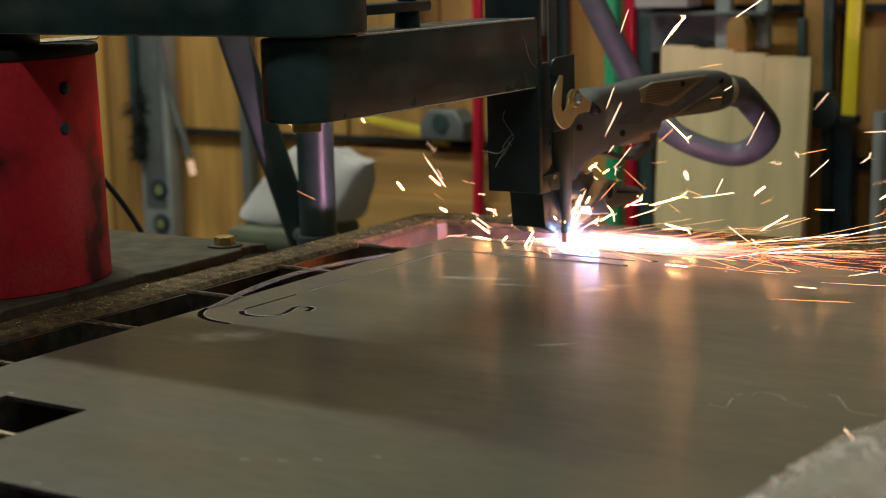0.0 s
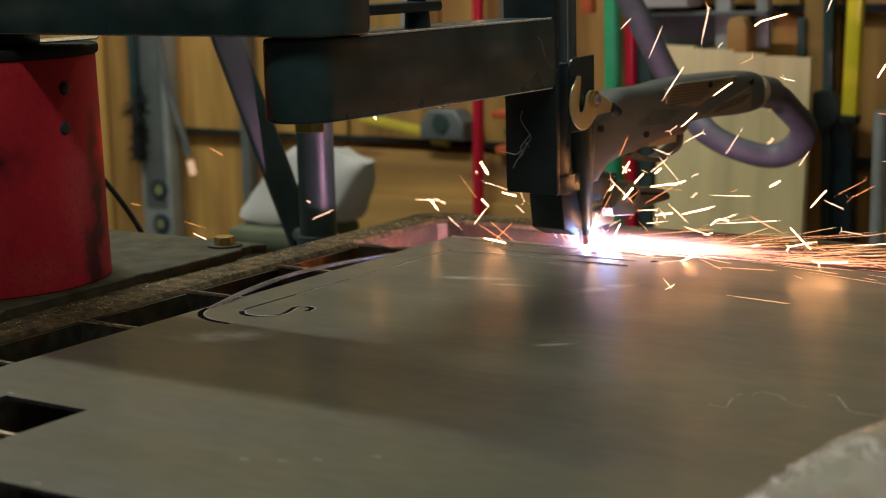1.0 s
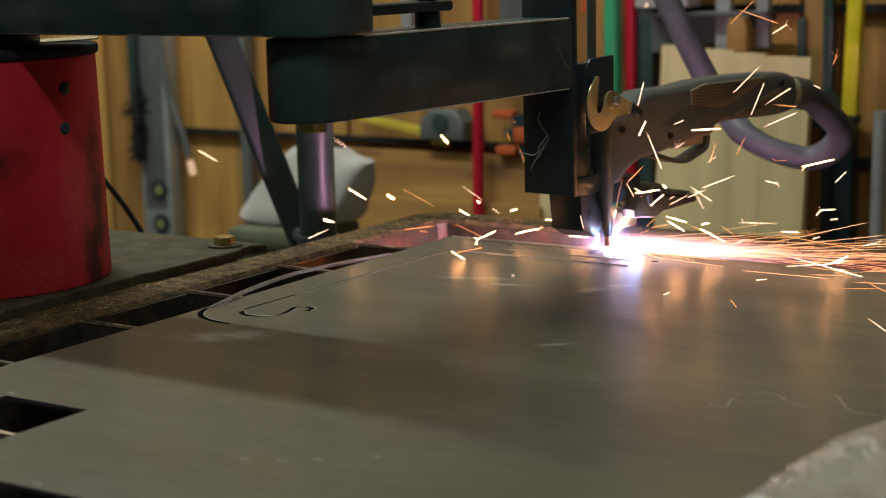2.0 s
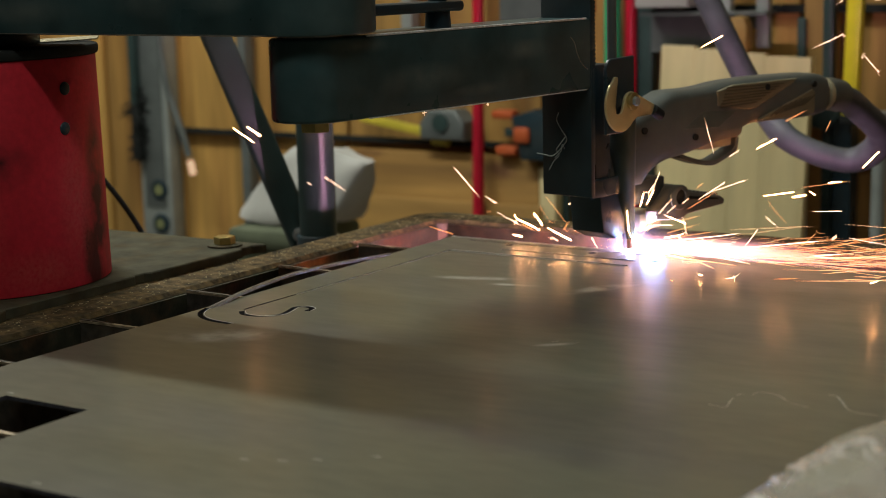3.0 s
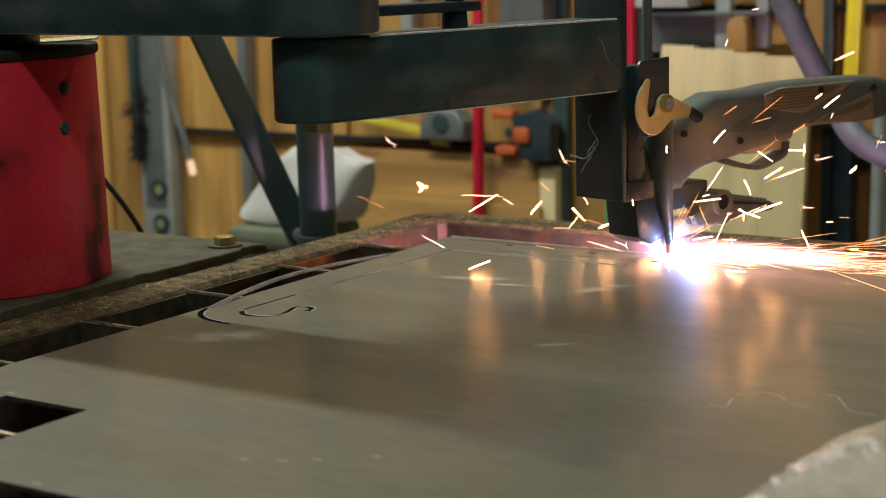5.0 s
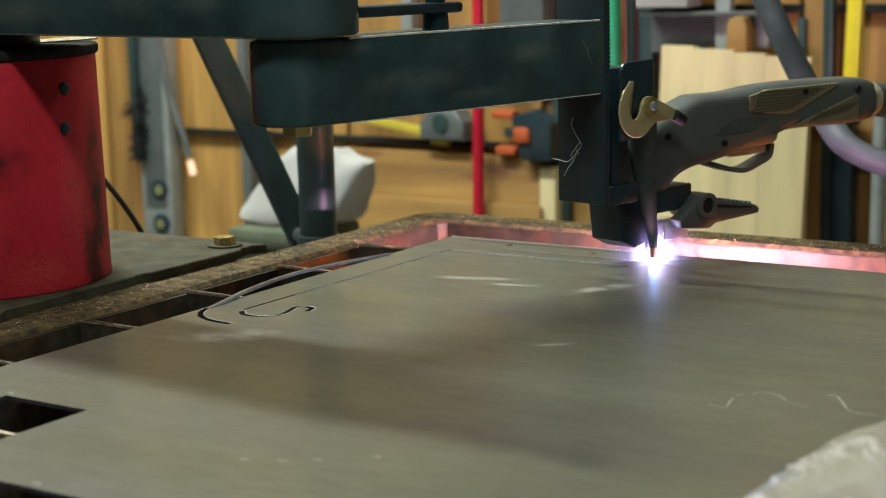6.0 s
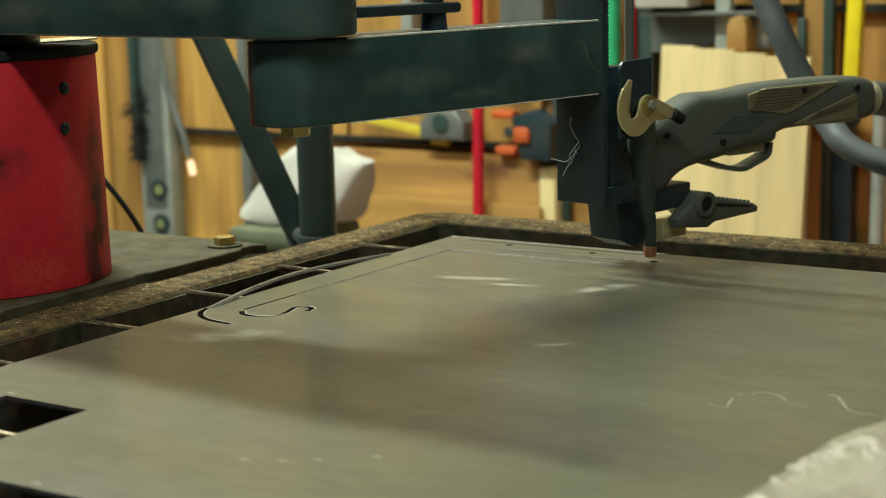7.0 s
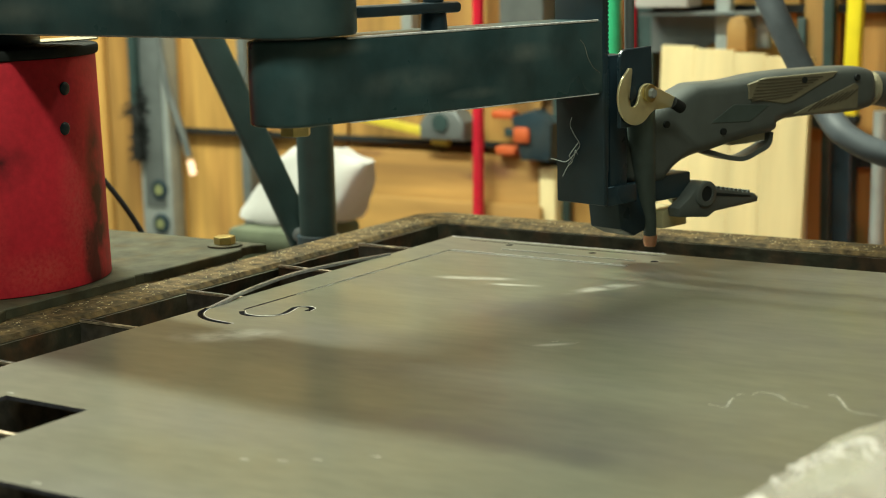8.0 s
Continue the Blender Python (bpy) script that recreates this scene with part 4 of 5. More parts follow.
def build_sack():
    s = empty("white_sack", pose(-0.775, 0.72, FLOOR_Z), "white plastic sack slumped on a crate", "sack")
    # slumped heap with a folded ear sticking out
    bm = bmesh.new()
    for x, z, d in ((0.000, 0.886, 0.03), (0.088, 0.884, 0.03), (0.104, 0.832, 0.05), (0.100, 0.757, 0.06), (-0.088, 0.757, 0.06), (-0.094, 0.775, 0.05), (-0.034, 0.832, 0.03)):
        for y in (-d, d):
            bm.verts.new((x, y, z))
    for y in (-0.012, 0.010):
        bm.verts.new((0.165, y, 0.866))
    bmesh.ops.convex_hull(bm, input=bm.verts)
    bmesh.ops.triangulate(bm, faces=bm.faces)
    bmesh.ops.subdivide_edges(bm, edges=bm.edges, cuts=5, use_grid_fill=True)
    for _ in range(2):
        bmesh.ops.smooth_vert(bm, verts=bm.verts, factor=0.4, use_axis_x=True, use_axis_y=True, use_axis_z=True)
    for v in bm.verts:
        v.co += Vector((noise.noise(v.co * 22), noise.noise(v.co * 22 + Vector((4, 4, 4))), noise.noise(v.co * 22 + Vector((9, 1, 2))))) * 0.007
        v.co.z = max(v.co.z, 0.7545)
    part("bag", bm, WHITE, s)
    c = empty("low_crate", pose(-0.785, 0.72, FLOOR_Z), "grey-green covered crate by the wall", "crate")
    part("crate_body", box(-0.068, 0.068, -0.08, 0.08, 0, 0.718, 0.01), MOSS, c)
    part("cover", box(-0.078, 0.078, -0.09, 0.09, 0.718, 0.754, 0.012), MOSS, c)


build_sack()


def build_mid_tools():
    sq = empty("yellow_square", pose(-0.850, WY - 0.02, -0.034), "yellow folding square resting on the rail", "square")
    part("blade", moved(box(-0.120, 0.06, -0.008, 0, -0.008, 0.009, 0.002), pose(0, 0, 0, 0, 9, 0)), OCHRE, sq)
    part("stock", moved(box(0.055, 0.095, -0.014, 0.0, -0.024, 0.004, 0.003), pose(0, 0, 0, 0, 4, 0)), OCHRE, sq)
    tp = empty("tape_measure", pose(-0.754, WY - 0.01, -0.05), "grey tape measure standing on the tool rail", "tape measure")
    part("case", moved(prism([(-0.05, 0.0), (0.05, 0.0), (0.05, 0.035), (0.03, 0.058), (-0.03, 0.058), (-0.05, 0.03)], -0.05, 0.0, 0.006, 3), Matrix()), GREYSTEEL, tp)
    part("dial", moved(cyl(0.017, 0.017, 0, 0.004, 24), Matrix.Translation((0, -0.0505, 0.034)) @ Matrix.Rotation(radians(90), 4, "X")), DARKSTEEL, tp, "dark dial")
    rod = link("red_rod", cyl(0.0108, 0.0108, -0.9, 0.6, 20), REDROD, smooth=True, where=pose(-0.668, WY - 0.062, 0, 0, 1.3, 0))
    tagged(rod, "crimson enamelled round rod leaning upright on the wall", "rod")
    cl = empty("bar_clamp", pose(-0.580, WY - 0.02, -0.06), "orange and black quick bar clamp on the rail", "clamp")
    part("jaw_top", box(-0.068, -0.022, -0.03, 0.0, 0.054, 0.070, 0.005), ORANGE, cl, "orange jaw pad")
    part("jaw_low", box(-0.062, -0.018, -0.03, 0.0, -0.014, 0.003, 0.005), ORANGE, cl, "orange jaw pad")
    part("bar", box(-0.045, 0.05, -0.022, -0.008, 0.020, 0.036, 0.003), DARKSTEEL, cl)
    part("grip_handle", moved(prism([(0.0, -0.02), (0.062, -0.02), (0.066, 0.05), (0.03, 0.075), (-0.02, 0.06), (-0.01, 0.02)], -0.04, 0.0, 0.005, 2), Matrix()), BLACK, cl, "black pistol grip")
    part("lever", moved(box(-0.012, 0.022, -0.048, -0.038, 0.012, 0.042, 0.006), Matrix()), ORANGE, cl, "orange release lever")
    slab("plywood_sheet", -1.02, -0.573, -0.62, -0.078, WY - 0.012, 0.018, PLY_FLAT, "pale orange plywood panel below the tool rail", "plywood")
    slab("plywood_sheet", -1.02, -0.573, -0.62, -0.168, WY - 0.034, 0.012, PLY_FLAT, "pale orange plywood offcut below the tool rail", "panel")
    slab("white_post", -0.567, -0.533, -0.62, -0.095, WY - 0.005, 0.03, PALE, "pale painted post by the tool wall", "post")
    slab("grey_locker", -0.640, -0.548, 0.150, 0.55, WY - 0.02, 0.05, GREYSTEEL, "grey steel locker above the tool rail", "locker")
    slab("wood_strip", -0.680, -0.648, 0.12, 0.55, WY - 0.008, 0.02, PLY, "pale timber strip on the wall", "strip")
    slab("grey_batten", -0.870, -0.845, 0.10, 0.55, WY - 0.005, 0.03, ALU, "pale grey upright batten on the wall", "batten")
    slab("dark_post", -0.540, -0.508, -0.9, 0.5, WY + 0.008, 0.016, DARKSTEEL, "dark upright strip on the wall", "post")


build_mid_tools()


def build_right_tools():
    g = link("green_tube", cyl(0.0155, 0.0155, -0.9, 0.6, 24), GREEN, smooth=True, where=pose(-0.397, WY - 0.04, 0))
    tagged(g, "green enamelled round tube standing by the wall", "tube")
    m = link("dark_red_tube", cyl(0.010, 0.010, -0.9, 0.6, 20), REDROD, smooth=True, where=pose(-0.366, WY - 0.03, 0))
    tagged(m, "dark red round tube standing by the wall", "tube")
    slab("dark_cabinet", -0.374, -0.333, -0.9, 0.5, WY + 0.005, 0.03, DARKSTEEL, "dark upright steel channel on the wall", "channel")
    fb = empty("shelf_bracket", pose(-0.155, WY - 0.03, 0.12), "grey steel angle shelf bracket on the wall", "bracket")
    web = [(-0.17, 0.0), (-0.075, 0.004), (-0.02, 0.036), (0.05, 0.046), (0.05, 0.070), (-0.17, 0.070)]
    part("web_plate", prism(web, -0.004, 0.0, 0.0008, 1), GREYSTEEL, fb, smooth=False)
    part("flange", box(-0.17, 0.06, -0.05, -0.0045, 0.066, 0.072, 0.001), GREYSTEEL, fb)
    slab("steel_upright", -0.215, -0.187, -0.3, 0.55, WY - 0.035, 0.02, ALU, "pale metal shelf upright", "post", group="shelf uprights")
    slab("steel_upright", -0.140, -0.118, 0.13, 0.55, WY - 0.035, 0.02, ALU, "pale metal shelf upright", "post", group="shelf uprights")
    bd = empty("pine_panel", pose(-0.185, WY - 0.10, -0.62), "pale glued pine panel leaning against the wall", "panel")
    bd.matrix_basis = pose(-0.155, WY - 0.13, -0.62, -3, 1.4, 0)
    w = [0.060, 0.072, 0.055, 0.079]
    x = -0.133
    for k, ww in enumerate(w):
        part("stave", box(x, x + ww - 0.0003, -0.018, 0, 0, 0.755 - 0.004 * k, 0.0006), PALE, bd, smooth=False)
        x += ww
    tagged(link("black_post", box(0.0102, 0.0429, -0.035, 0, -0.9, 0.022, 0.003), BLACK, where=pose(0, WY - 0.01, 0)), "black square post by the wall", "post")
    tagged(link("short_board", box(-0.051, 0.0023, -0.014, 0, -0.35, 0.215, 0.003), PLY, where=pose(0, WY - 0.004, 0)), "orange pine offcut board upright on the wall", "board")
    lath = empty("painted_lath", pose(-0.0602, WY - 0.006, -0.9), "narrow lath with a white painted foot by the wall", "lath")
    part("lath_body", box(0, 0.0139, -0.02, 0, 0.7527, 1.08, 0.002), DARKSTEEL, lath)
    part("white_foot", box(-0.001, 0.0179, -0.022, 0.001, 0, 0.7547, 0.002), WHITE, lath, "white painted foot")
    slab("black_post", -0.022, -0.004, -0.2, 0.5, WY - 0.008, 0.02, DARKSTEEL, "black narrow post by the wall", "post")
    yl = empty("yellow_level", pose(0.047, WY - 0.055, 0.022), "yellow spirit level hanging upright on the wall", "spirit level")
    part("level_body", moved(box(-0.0125, 0.0125, -0.02, 0.0, 0, 0.5, 0.003), pose(0, 0, 0, 0, 2.2, 0)), YELLOW, yl)
    part("end_cap", moved(box(-0.015, 0.015, -0.022, 0.002, -0.012, 0.003, 0.003), pose(0, 0, 0, 0, 2.2, 0)), RUBBER, yl, "black end cap")
    ov = empty("dark_reel", pose(-0.005, WY - 0.03, 0.03), "dark round reel hung on the wall", "reel")
    part("disc", moved(cyl(0.032, 0.032, 0, 0.03, 28, 0.004), Matrix.Rotation(radians(90), 4, "X")), DARKSTEEL, ov)
    pp = link("steel_pipe", cyl(0.0125, 0.0125, -0.9, 0.03, 20), ALU, smooth=True, where=pose(0.094, WY - 0.05, 0, 0, 0.8, 0))
    tagged(pp, "grey steel pipe standing by the wall", "pipe")
    rb = empty("red_knob_handle", pose(0.062, WY - 0.07, -0.205), "red handle end hung low on the wall", "handle")
    bm = bmesh.new()
    bmesh.ops.create_uvsphere(bm, u_segments=16, v_segments=10, radius=0.017)
    part("knob", bm, REDROD, rb)
    part("stem", cyl(0.006, 0.006, -0.4, 0.0, 12), DARKSTEEL, rb)
    slab("brown_board", 0.09, 0.40, -0.9, 0.19, WY, 0.012, PLY, "brown board beside the pipe", "panel")
    wh = empty("wooden_mallet", pose(-0.1355, WY - 0.075, 0.128), "light wooden mallet head standing before the shelf bracket", "mallet")
    part("mallet_head", moved(prism([(-0.018, 0.0), (0.018, 0.0), (0.018, 0.042), (0.013, 0.054), (0.0, 0.058), (-0.013, 0.054), (-0.018, 0.042)], -0.03, 0.0, 0.003, 2), Matrix()), PLY_FLAT, wh)
    wb = empty("white_box", pose(-0.28, WY - 0.03, 0.200), "white carton on the shelf bracket", "box")
    part("carton", box(-0.05, 0.05, -0.06, 0.0, 0, 0.10, 0.003), WHITE, wb)
    rp = empty("orange_handle", pose(-0.440, WY - 0.05, 0.19), "orange plastic tool handle hung on the wall", "handle")
    part("grip", moved(cyl(0.014, 0.011, 0, 0.05, 16, 0.003), pose(0, 0, 0)), ORANGE, rp)


build_right_tools()


def build_film():
    """Crumpled clear bag in the foreground on the sheet."""
    f = empty("plastic_bag", pose(0.880, -0.744, 0.0), "crumpled clear plastic bag lying on the sheet", "bag")
    bm = bmesh.new()
    bmesh.ops.create_icosphere(bm, subdivisions=6, radius=1)
    for v in bm.verts:
        c = v.co.copy()
        n = noise.noise(c * 1.6 + Vector((7, 2, 1))) * 0.08
        ridge = abs(noise.noise(c * 4.0 + Vector((1, 9, 4))))
        ridge2 = abs(noise.noise(c * 9 + Vector((5, 3, 8))))
        v.co = c * (1 + n)
        v.co.z += (0.26 * ridge + 0.22 * ridge2 - 0.10) * min(1, max(0, c.z * 1.6 - 0.25))
        v.co.z = max(v.co.z, -0.35)
    bmesh.ops.scale(bm, vec=(0.262, 0.290, 0.048), verts=bm.verts)
    bmesh.ops.translate(bm, vec=(0, 0, 0.0192), verts=bm.verts)
    bmesh.ops.recalc_face_normals(bm, faces=bm.faces)
    skin = BVHTree.FromBMesh(bm)
    part("crumpled_film", bm, FILM, f, "clear crinkled film")
    # stiff folds along the top, coloured pale to paint the film's highlights
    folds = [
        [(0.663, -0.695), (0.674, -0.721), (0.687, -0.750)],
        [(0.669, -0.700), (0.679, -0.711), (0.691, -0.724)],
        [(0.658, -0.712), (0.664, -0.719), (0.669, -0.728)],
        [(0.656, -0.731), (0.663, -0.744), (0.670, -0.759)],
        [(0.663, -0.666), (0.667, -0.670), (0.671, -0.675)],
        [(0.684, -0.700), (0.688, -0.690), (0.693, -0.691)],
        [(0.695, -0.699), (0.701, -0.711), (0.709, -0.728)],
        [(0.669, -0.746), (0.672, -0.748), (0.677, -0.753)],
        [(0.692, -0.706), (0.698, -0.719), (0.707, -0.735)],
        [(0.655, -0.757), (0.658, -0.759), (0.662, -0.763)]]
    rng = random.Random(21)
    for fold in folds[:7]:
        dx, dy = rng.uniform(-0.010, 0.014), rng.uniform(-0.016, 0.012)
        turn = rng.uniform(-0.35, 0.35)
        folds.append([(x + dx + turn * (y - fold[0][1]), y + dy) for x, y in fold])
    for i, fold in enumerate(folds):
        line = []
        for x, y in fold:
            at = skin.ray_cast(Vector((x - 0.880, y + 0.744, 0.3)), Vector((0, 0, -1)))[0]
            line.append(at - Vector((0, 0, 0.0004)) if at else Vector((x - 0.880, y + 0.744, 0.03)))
        part("fold", sweep(line, 0.0010 + 0.0009 * (i * 7 % 4), 0.0018, seg=10, per=6), CREASE, f, "pale film fold painting a highlight")


build_film()

# chalk and rub marks on the sheet
mark("chalk_line", [(0.513, -0.487), (0.520, -0.4885), (0.5266, -0.488), (0.5235, -0.474), (0.5221, -0.465)], 0.0007, CHALK, "pale chalk squiggle")
mark("chalk_line", [(0.5215, -0.459), (0.5225, -0.4545), (0.5245, -0.4520)], 0.0006, CHALK, "pale chalk squiggle")
mark("chalk_line", [(0.530, -0.4527), (0.5323, -0.4433), (0.5451, -0.4448), (0.5579, -0.4573)], 0.0007, CHALK, "pale chalk squiggle")
mark("chalk_line", [(0.5600, -0.4590), (0.5670, -0.4615), (0.5760, -0.4645)], 0.0006, CHALK, "pale chalk squiggle")
mark("chalk_line", [(0.5751, -0.4292), (0.581, -0.4293), (0.5891, -0.441), (0.5983, -0.4562), (0.6077, -0.4618), (0.6254, -0.4614), (0.641, -0.460)], 0.0008, CHALK, "pale chalk squiggle")
for a, b in ((0.338, -0.389), (0.345, -0.383), (0.352, -0.374), (0.336, -0.378)):
    mark("chalk_fleck", [(a - 0.003, b - 0.002), (a, b), (a + 0.002, b + 0.004)], 0.0005, CHALK, "small pale fleck")
for a, b in ((0.384, -0.688), (0.356, -0.710), (0.339, -0.722), (0.316, -0.731), (0.237, -0.8255), (0.066, -0.6885)):
    mark("chalk_fleck", [(a - 0.004, b), (a, b + 0.0008), (a + 0.004, b + 0.0002)], 0.0012, CHALK, "small pale fleck")

# ---- sparks ----
N_JET, N_FLY = 150, 250


def build_sparks():
    out = []
    for i in range(N_JET + N_FLY):
        rng = random.Random(500 + i)
        jet = i < N_JET
        big = rng.random() < (0.10 if jet else 0.30)
        ln = rng.uniform(0.025, 0.120) if jet else rng.uniform(0.006, 0.034) if big else rng.uniform(0.005, 0.045)
        r = (rng.uniform(0.00014, 0.00022) if big else rng.uniform(0.00007, 0.00014)) if jet else (rng.uniform(0.00015, 0.00034) if big else rng.uniform(0.00008, 0.00018))
        bm = bmesh.new()
        tips = [bm.verts.new((-ln / 2, 0, 0)), bm.verts.new((ln / 2, 0, 0))]
        mid = [bm.verts.new((x, r * math.cos(k * math.tau / 4), r * math.sin(k * math.tau / 4))) for x in (-ln * 0.2, ln * 0.4) for k in range(4)]
        for k in range(4):
            j = (k + 1) % 4
            bm.faces.new((tips[0], mid[k], mid[j]))
            bm.faces.new((mid[k], mid[j], mid[4 + j], mid[4 + k]))
            bm.faces.new((mid[4 + k], mid[4 + j], tips[1]))
        if not jet and rng.random() < 0.25:
            for q in range(4):
                d = Vector((rng.uniform(-0.2, 1), rng.uniform(-1, 1), rng.uniform(-1, 1))).normalized() * rng.uniform(0.004, 0.009)
                a = Vector((ln / 2, 0, 0))
                s = r * 0.5
                vs = [bm.verts.new(a + Vector((0, s, 0))), bm.verts.new(a + Vector((0, -s, s))), bm.verts.new(a + Vector((0, 0, -s))), bm.verts.new(a + d)]
                for t3 in ((0, 1, 2), (0, 1, 3), (1, 2, 3), (0, 2, 3)):
                    bm.faces.new([vs[w] for w in t3])
        ob = link("spark", bm, (SPARK if big else THREAD if rng.random() < 0.7 else EMBER) if jet else (BLAZE if big else SPARK if rng.random() < 0.6 else EMBER))
        tagged(ob, "white-hot flying cutting spark" if jet else "glowing scattered cutting spark", "spark", "jet sparks" if jet else "flying sparks")
        out.append((ob, jet, rng))
    return out


sparks = build_sparks()


def build_sprays():
    """Dense puffs of fine streaks that leave the arc together."""
    out = []
    for i in range(12):
        rng = random.Random(90 + i)
        bm = bmesh.new()
        for q in range(22):
            az, el = radians(rng.gauss(0, 8)), radians(abs(rng.gauss(1.5, 4.5)))
            d = Vector((math.cos(el) * math.cos(az), math.cos(el) * math.sin(az), math.sin(el)))
            start, ln, r = rng.uniform(0.0, 0.16), rng.uniform(0.015, 0.10), rng.uniform(0.00006, 0.00013)
            a, b = d * start, d * (start + ln) - Vector((0, 0, 0.10 * ln * start))
            up = Vector((0, 0, 1)).cross(d).normalized()
            sd = d.cross(up)
            mid = [bm.verts.new(a.lerp(b, 0.6) + (up * math.cos(k * math.tau / 3) + sd * math.sin(k * math.tau / 3)) * r) for k in range(3)]
            va, vb = bm.verts.new(a), bm.verts.new(b)
            for k in range(3):
                bm.faces.new((va, mid[k], mid[(k + 1) % 3]))
                bm.faces.new((vb, mid[(k + 1) % 3], mid[k]))
        ob = link("spark_spray", bm, THREAD if i % 2 else EMBER)
        tagged(ob, "dense spray of fine hot cutting sparks", "spark spray", "spark sprays", "stuff")
        out.append((ob, rng))
    return out


sprays = build_sprays()

# ---- motion ----
# time, elbow x, elbow y, forearm heading in degrees
ARM = [(0.0, 0.1413, -0.4300, 91.16), (0.5, 0.1427, -0.4300, 89.68), (1.0, 0.1441, -0.4300, 88.20), (1.5, 0.1456, -0.4297, 86.74), (2.25, 0.1470, -0.4287, 84.4),
       (3.0, 0.1485, -0.4278, 82.01), (3.5, 0.1497, -0.4275, 80.43), (4.0, 0.1504, -0.4262, 78.71), (4.5, 0.1509, -0.4246, 77.18), (4.8, 0.1512, -0.4246, 76.3), (5.3, 0.1530, -0.4400, 75.9),
       (5.8, 0.1530, -0.4540, 76.70), (6.0, 0.1525, -0.4562, 76.69), (6.2, 0.1520, -0.4580, 76.70), (6.5, 0.1520, -0.4580, 76.70), (8.0, 0.1520, -0.4580, 76.70)]
LIFT = [(0.0, 0.0), (6.9, 0.0), (7.0, 0.0014), (7.2, 0.0055), (7.4, 0.0098), (7.6, 0.0114), (7.8, 0.0118), (8.0, 0.0118)]


def between(table, t):
    for a, b in zip(table, table[1:]):
        if t <= b[0]:
            k = (t - a[0]) / (b[0] - a[0])
            return [p + (q - p) * k for p, q in zip(a[1:], b[1:])]
    return list(table[-1][1:])


def arm_pose(t):
    x, y, a = between(ARM, t)
    return pose(x, y, 0, 0, 0, a)


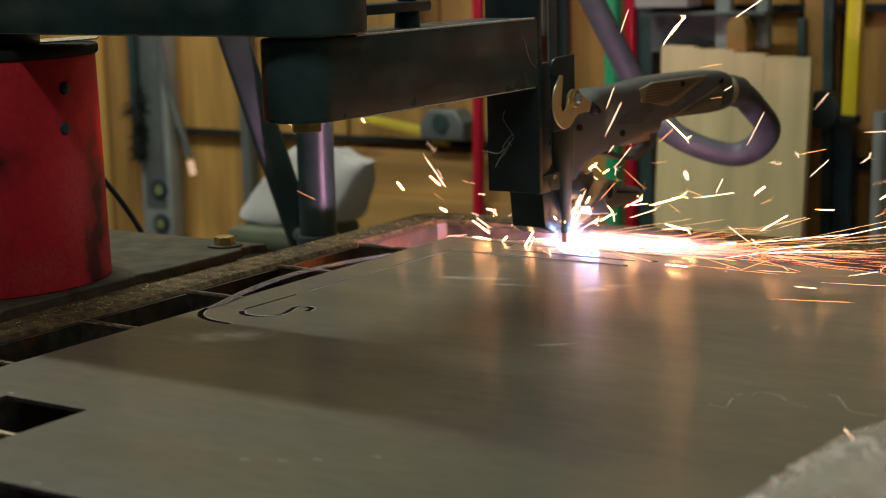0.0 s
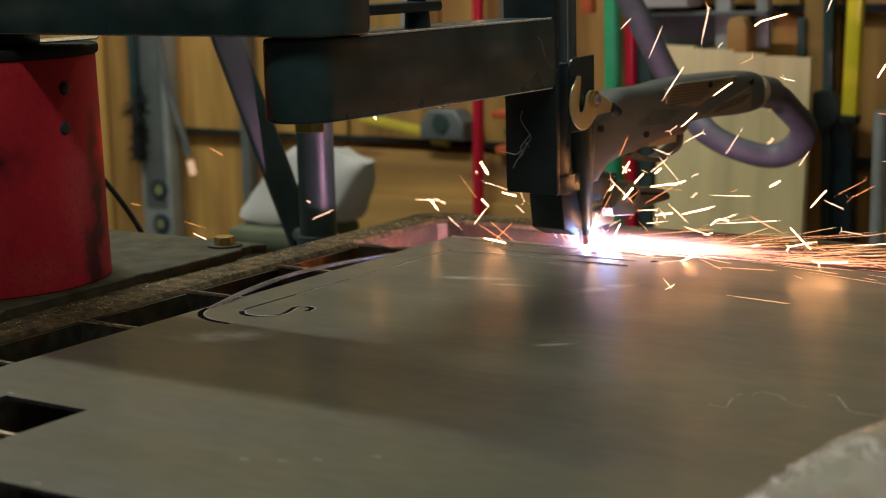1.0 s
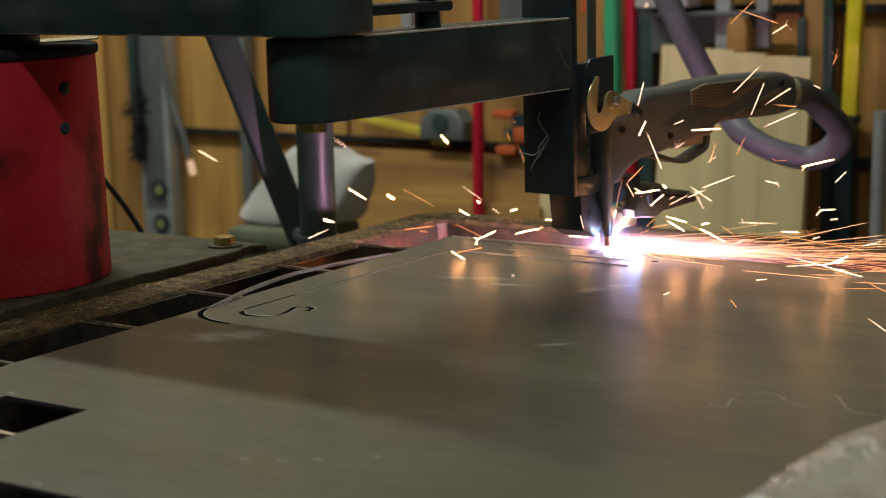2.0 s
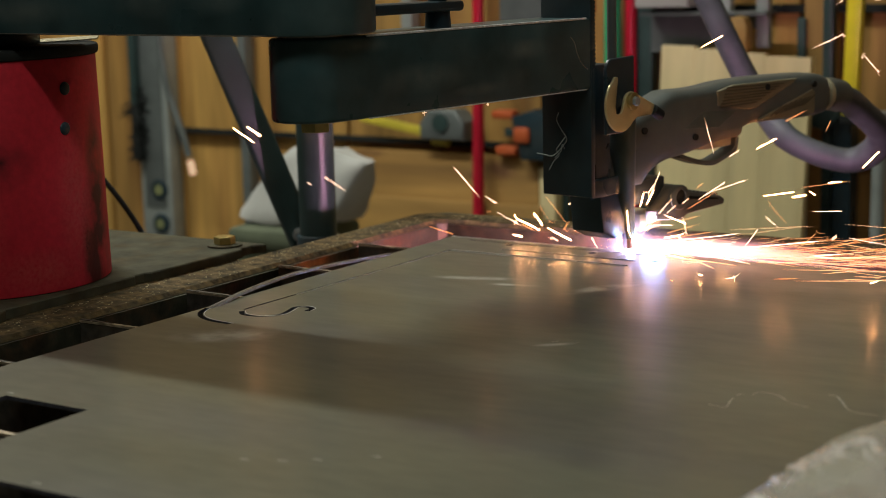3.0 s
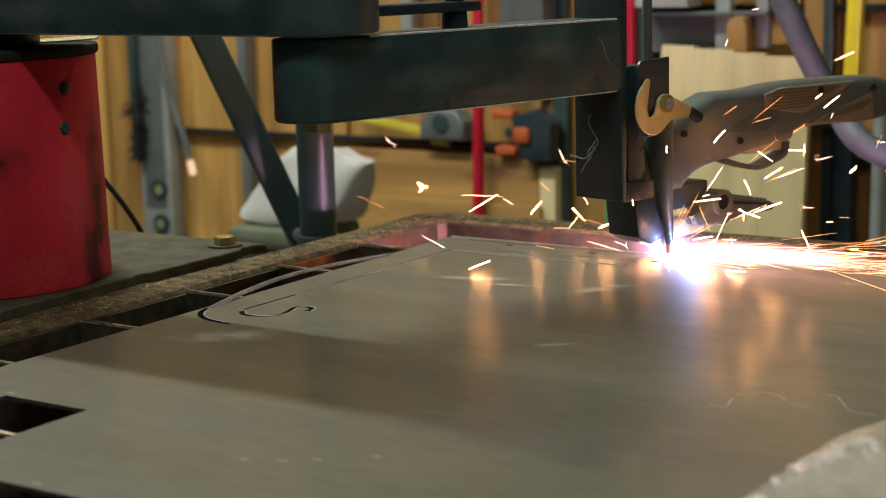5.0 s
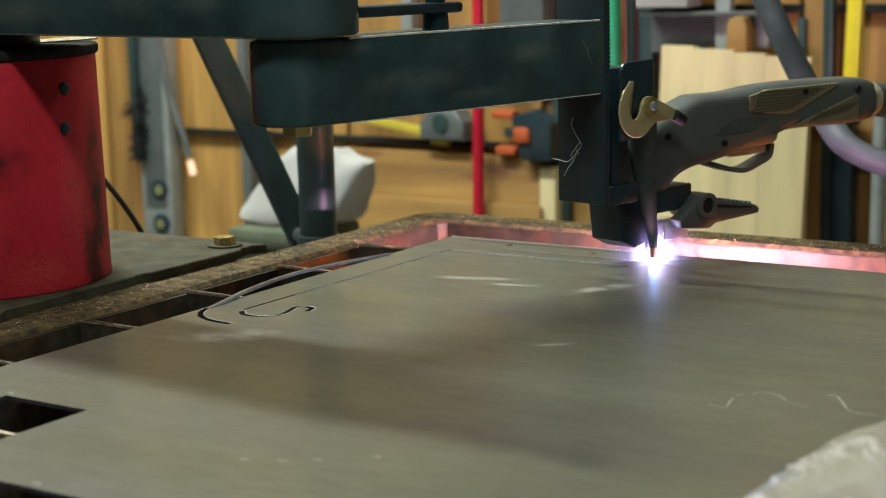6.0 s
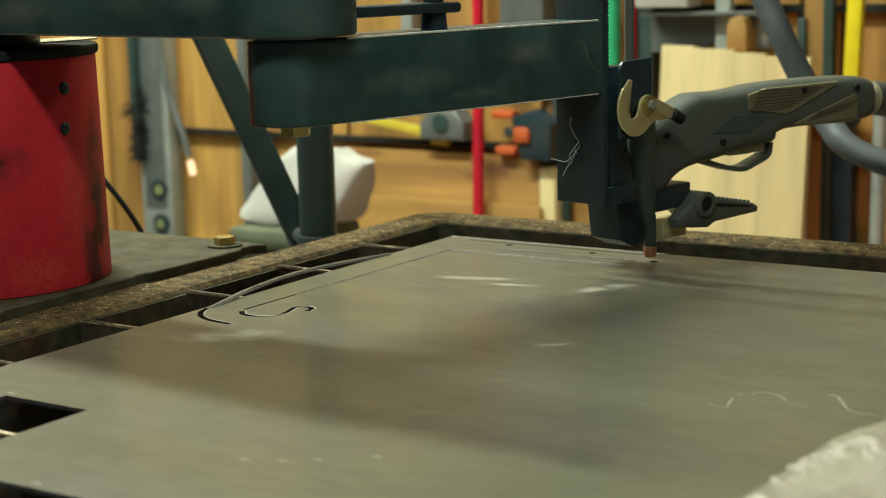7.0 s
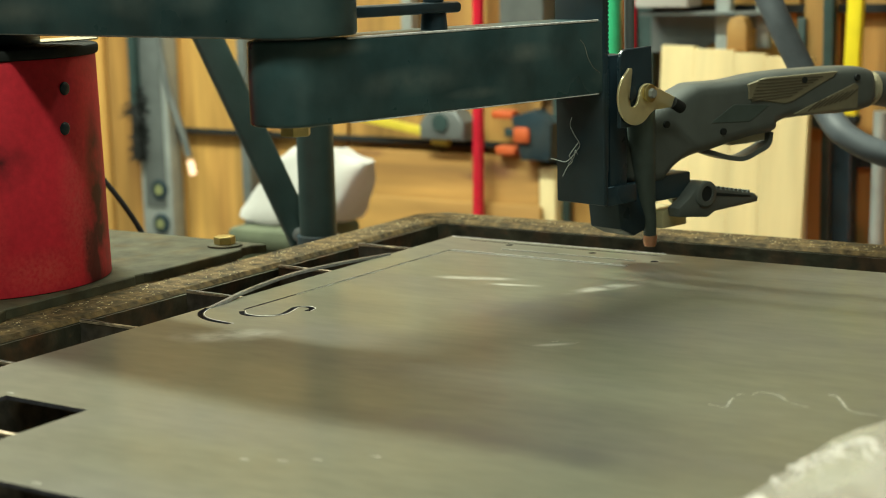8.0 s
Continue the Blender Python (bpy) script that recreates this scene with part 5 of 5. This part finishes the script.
def motions():
    times = sorted({r[0] for r in ARM} | {r[0] for r in LIFT})
    walk(forearm, [(r[0], pose(r[1], r[2], 0, 0, 0, r[3])) for r in ARM])
    walk(upper_arm, [(r[0], pose(r[1], r[2], 0.2405, 0, 0, math.degrees(math.atan2(r[2] - HUB.y, r[1] - HUB.x)))) for r in ARM])
    for ob in (carriage, torch):
        walk(ob, [(t, Matrix.Translation((0, 0, between(LIFT, t)[0])) @ arm_pose(t)) for t in times])
    on = [(t, arm_pose(t)) for t in times if t < 6.05]
    # the arc dies back into the nozzle when the current is cut
    off = [(t, Matrix.Translation((0, 0, between(LIFT, t)[0])) @ arm_pose(t) @ Matrix.Translation((-0.029, -0.0137, 0.126))) for t in times if t > 6.15]
    walk(arc, on + [(6.07, arm_pose(6.07)), (6.13, arm_pose(6.13) @ Matrix.Translation((-0.029, -0.0137, 0.126)))] + off)
    gas = [(t, Matrix.Translation(m @ Vector((0.431, -0.006, 0.003)))) for t, m in on]
    gone = Matrix.Translation((0.55, -0.40, -0.30))
    spray = [row for row in gas if row[0] < 5.4]
    walk(jet_gas, spray + [(5.45, spray[-1][1]), (5.55, gone), (8.0, gone)])
    walk(plume, gas + [(6.07, gas[-1][1]), (6.13, gone), (8.0, gone)])
    walk(slag, gas + [(6.07, gas[-1][1]), (6.13, gone), (8.0, gone)])
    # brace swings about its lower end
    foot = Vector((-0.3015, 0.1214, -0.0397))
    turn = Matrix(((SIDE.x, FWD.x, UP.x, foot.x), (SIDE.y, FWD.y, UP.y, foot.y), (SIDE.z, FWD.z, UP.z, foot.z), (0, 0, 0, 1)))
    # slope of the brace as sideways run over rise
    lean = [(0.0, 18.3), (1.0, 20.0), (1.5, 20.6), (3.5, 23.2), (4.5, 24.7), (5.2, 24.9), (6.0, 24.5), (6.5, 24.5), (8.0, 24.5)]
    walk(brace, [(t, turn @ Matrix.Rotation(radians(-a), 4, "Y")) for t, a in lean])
    # sparks: thrown from the arc, cooled in the tray, thrown again
    step, stop = 1 / 15, 5.45
    for n, (ob, rng) in enumerate(sprays):
        rows = []
        for k in range(int(stop / step) + 1):
            s = (k + n) % 5
            tip = arm_pose(k * step) @ Vector((0.431, -0.006, 0.004))
            turn = Matrix.Rotation(radians(((k + n) // 5 * 37 + n * 11) % 17 - 8), 4, "Z")
            away = Vector((0.015 + 0.085 * s, 0.0, 0.0)) if s < 3 else Vector((0.12, -0.16, -0.10))
            rows.append((k * step, Matrix.Translation(tip + (turn @ away if s < 3 else away)) @ turn))
        end = Matrix.Translation((0.5, -0.45, -0.16))
        walk(ob, rows + [(5.55, end), (8.0, end)])
    for ob, jet, rng in sparks:
        cycle = rng.randint(3, 5) if jet else rng.randint(5, 9)
        phase = rng.randint(0, 9)
        jitter = rng.random() * 0.9
        rows = []
        for k in range(int(stop / step) + 1):
            t = k * step
            n, s = divmod(k + phase, cycle)
            r2 = random.Random(n * 977 + int(phase) + int(jitter * 1e6))
            if jet:
                az, el, sp = r2.gauss(2, 8) if r2.random() < 0.7 else r2.gauss(-16, 10), abs(r2.gauss(3, 7)), r2.uniform(1.2, 3.2)
            else:
                pick = r2.random()
                az, el, sp = r2.gauss(165, 32) if pick < 0.30 else r2.uniform(-75, 100) if pick < 0.42 else r2.gauss(4, 26), 8 + 70 * r2.random() ** 1.35, r2.uniform(0.9, 3.4)
                sp *= 0.68 if pick < 0.30 else 1.0 if pick < 0.42 else 1.3
                sp *= 1.15 - 0.5 * math.sin(radians(el))
            tip = arm_pose(t) @ Vector((0.431, -0.006, 0.003))
            d = Vector((math.cos(radians(el)) * math.cos(radians(az)), math.cos(radians(el)) * math.sin(radians(az)), math.sin(radians(el))))
            if s >= cycle - 2:
                p = Vector((tip.x + 0.10 + 0.05 * jitter, tip.y - 0.15, -0.10))
                v = d
            else:
                a = (s + jitter) * step
                v = d * sp + Vector((0, 0, -9.8 * a))
                p = tip + d * sp * a + Vector((0, 0, -4.9 * a * a))
                if p.z < 0.002:
                    p.z = 0.002 + abs(p.z - 0.002) * 0.35
                    v.z = abs(v.z) * 0.35
            rows.append((t, p, v.normalized()))
        # a streak looks the same from either end, so each takes the shorter turn
        keyed, last, turn = [], Vector((1, 0, 0)), Quaternion()
        for t, p, v in rows:
            if v.dot(last) < 0:
                v = -v
            if v.angle(last) > radians(80):
                v = last.slerp(v, radians(80) / v.angle(last))
            turn = last.rotation_difference(v) @ turn
            last = v
            keyed.append((t, Matrix.Translation(p) @ turn.to_matrix().to_4x4()))
        end = Matrix.Translation((0.45 + 0.3 * jitter, -0.45, -0.16)) @ turn.to_matrix().to_4x4()
        keyed += [(5.55, end), (8.0, end)]
        walk(ob, keyed)


motions()
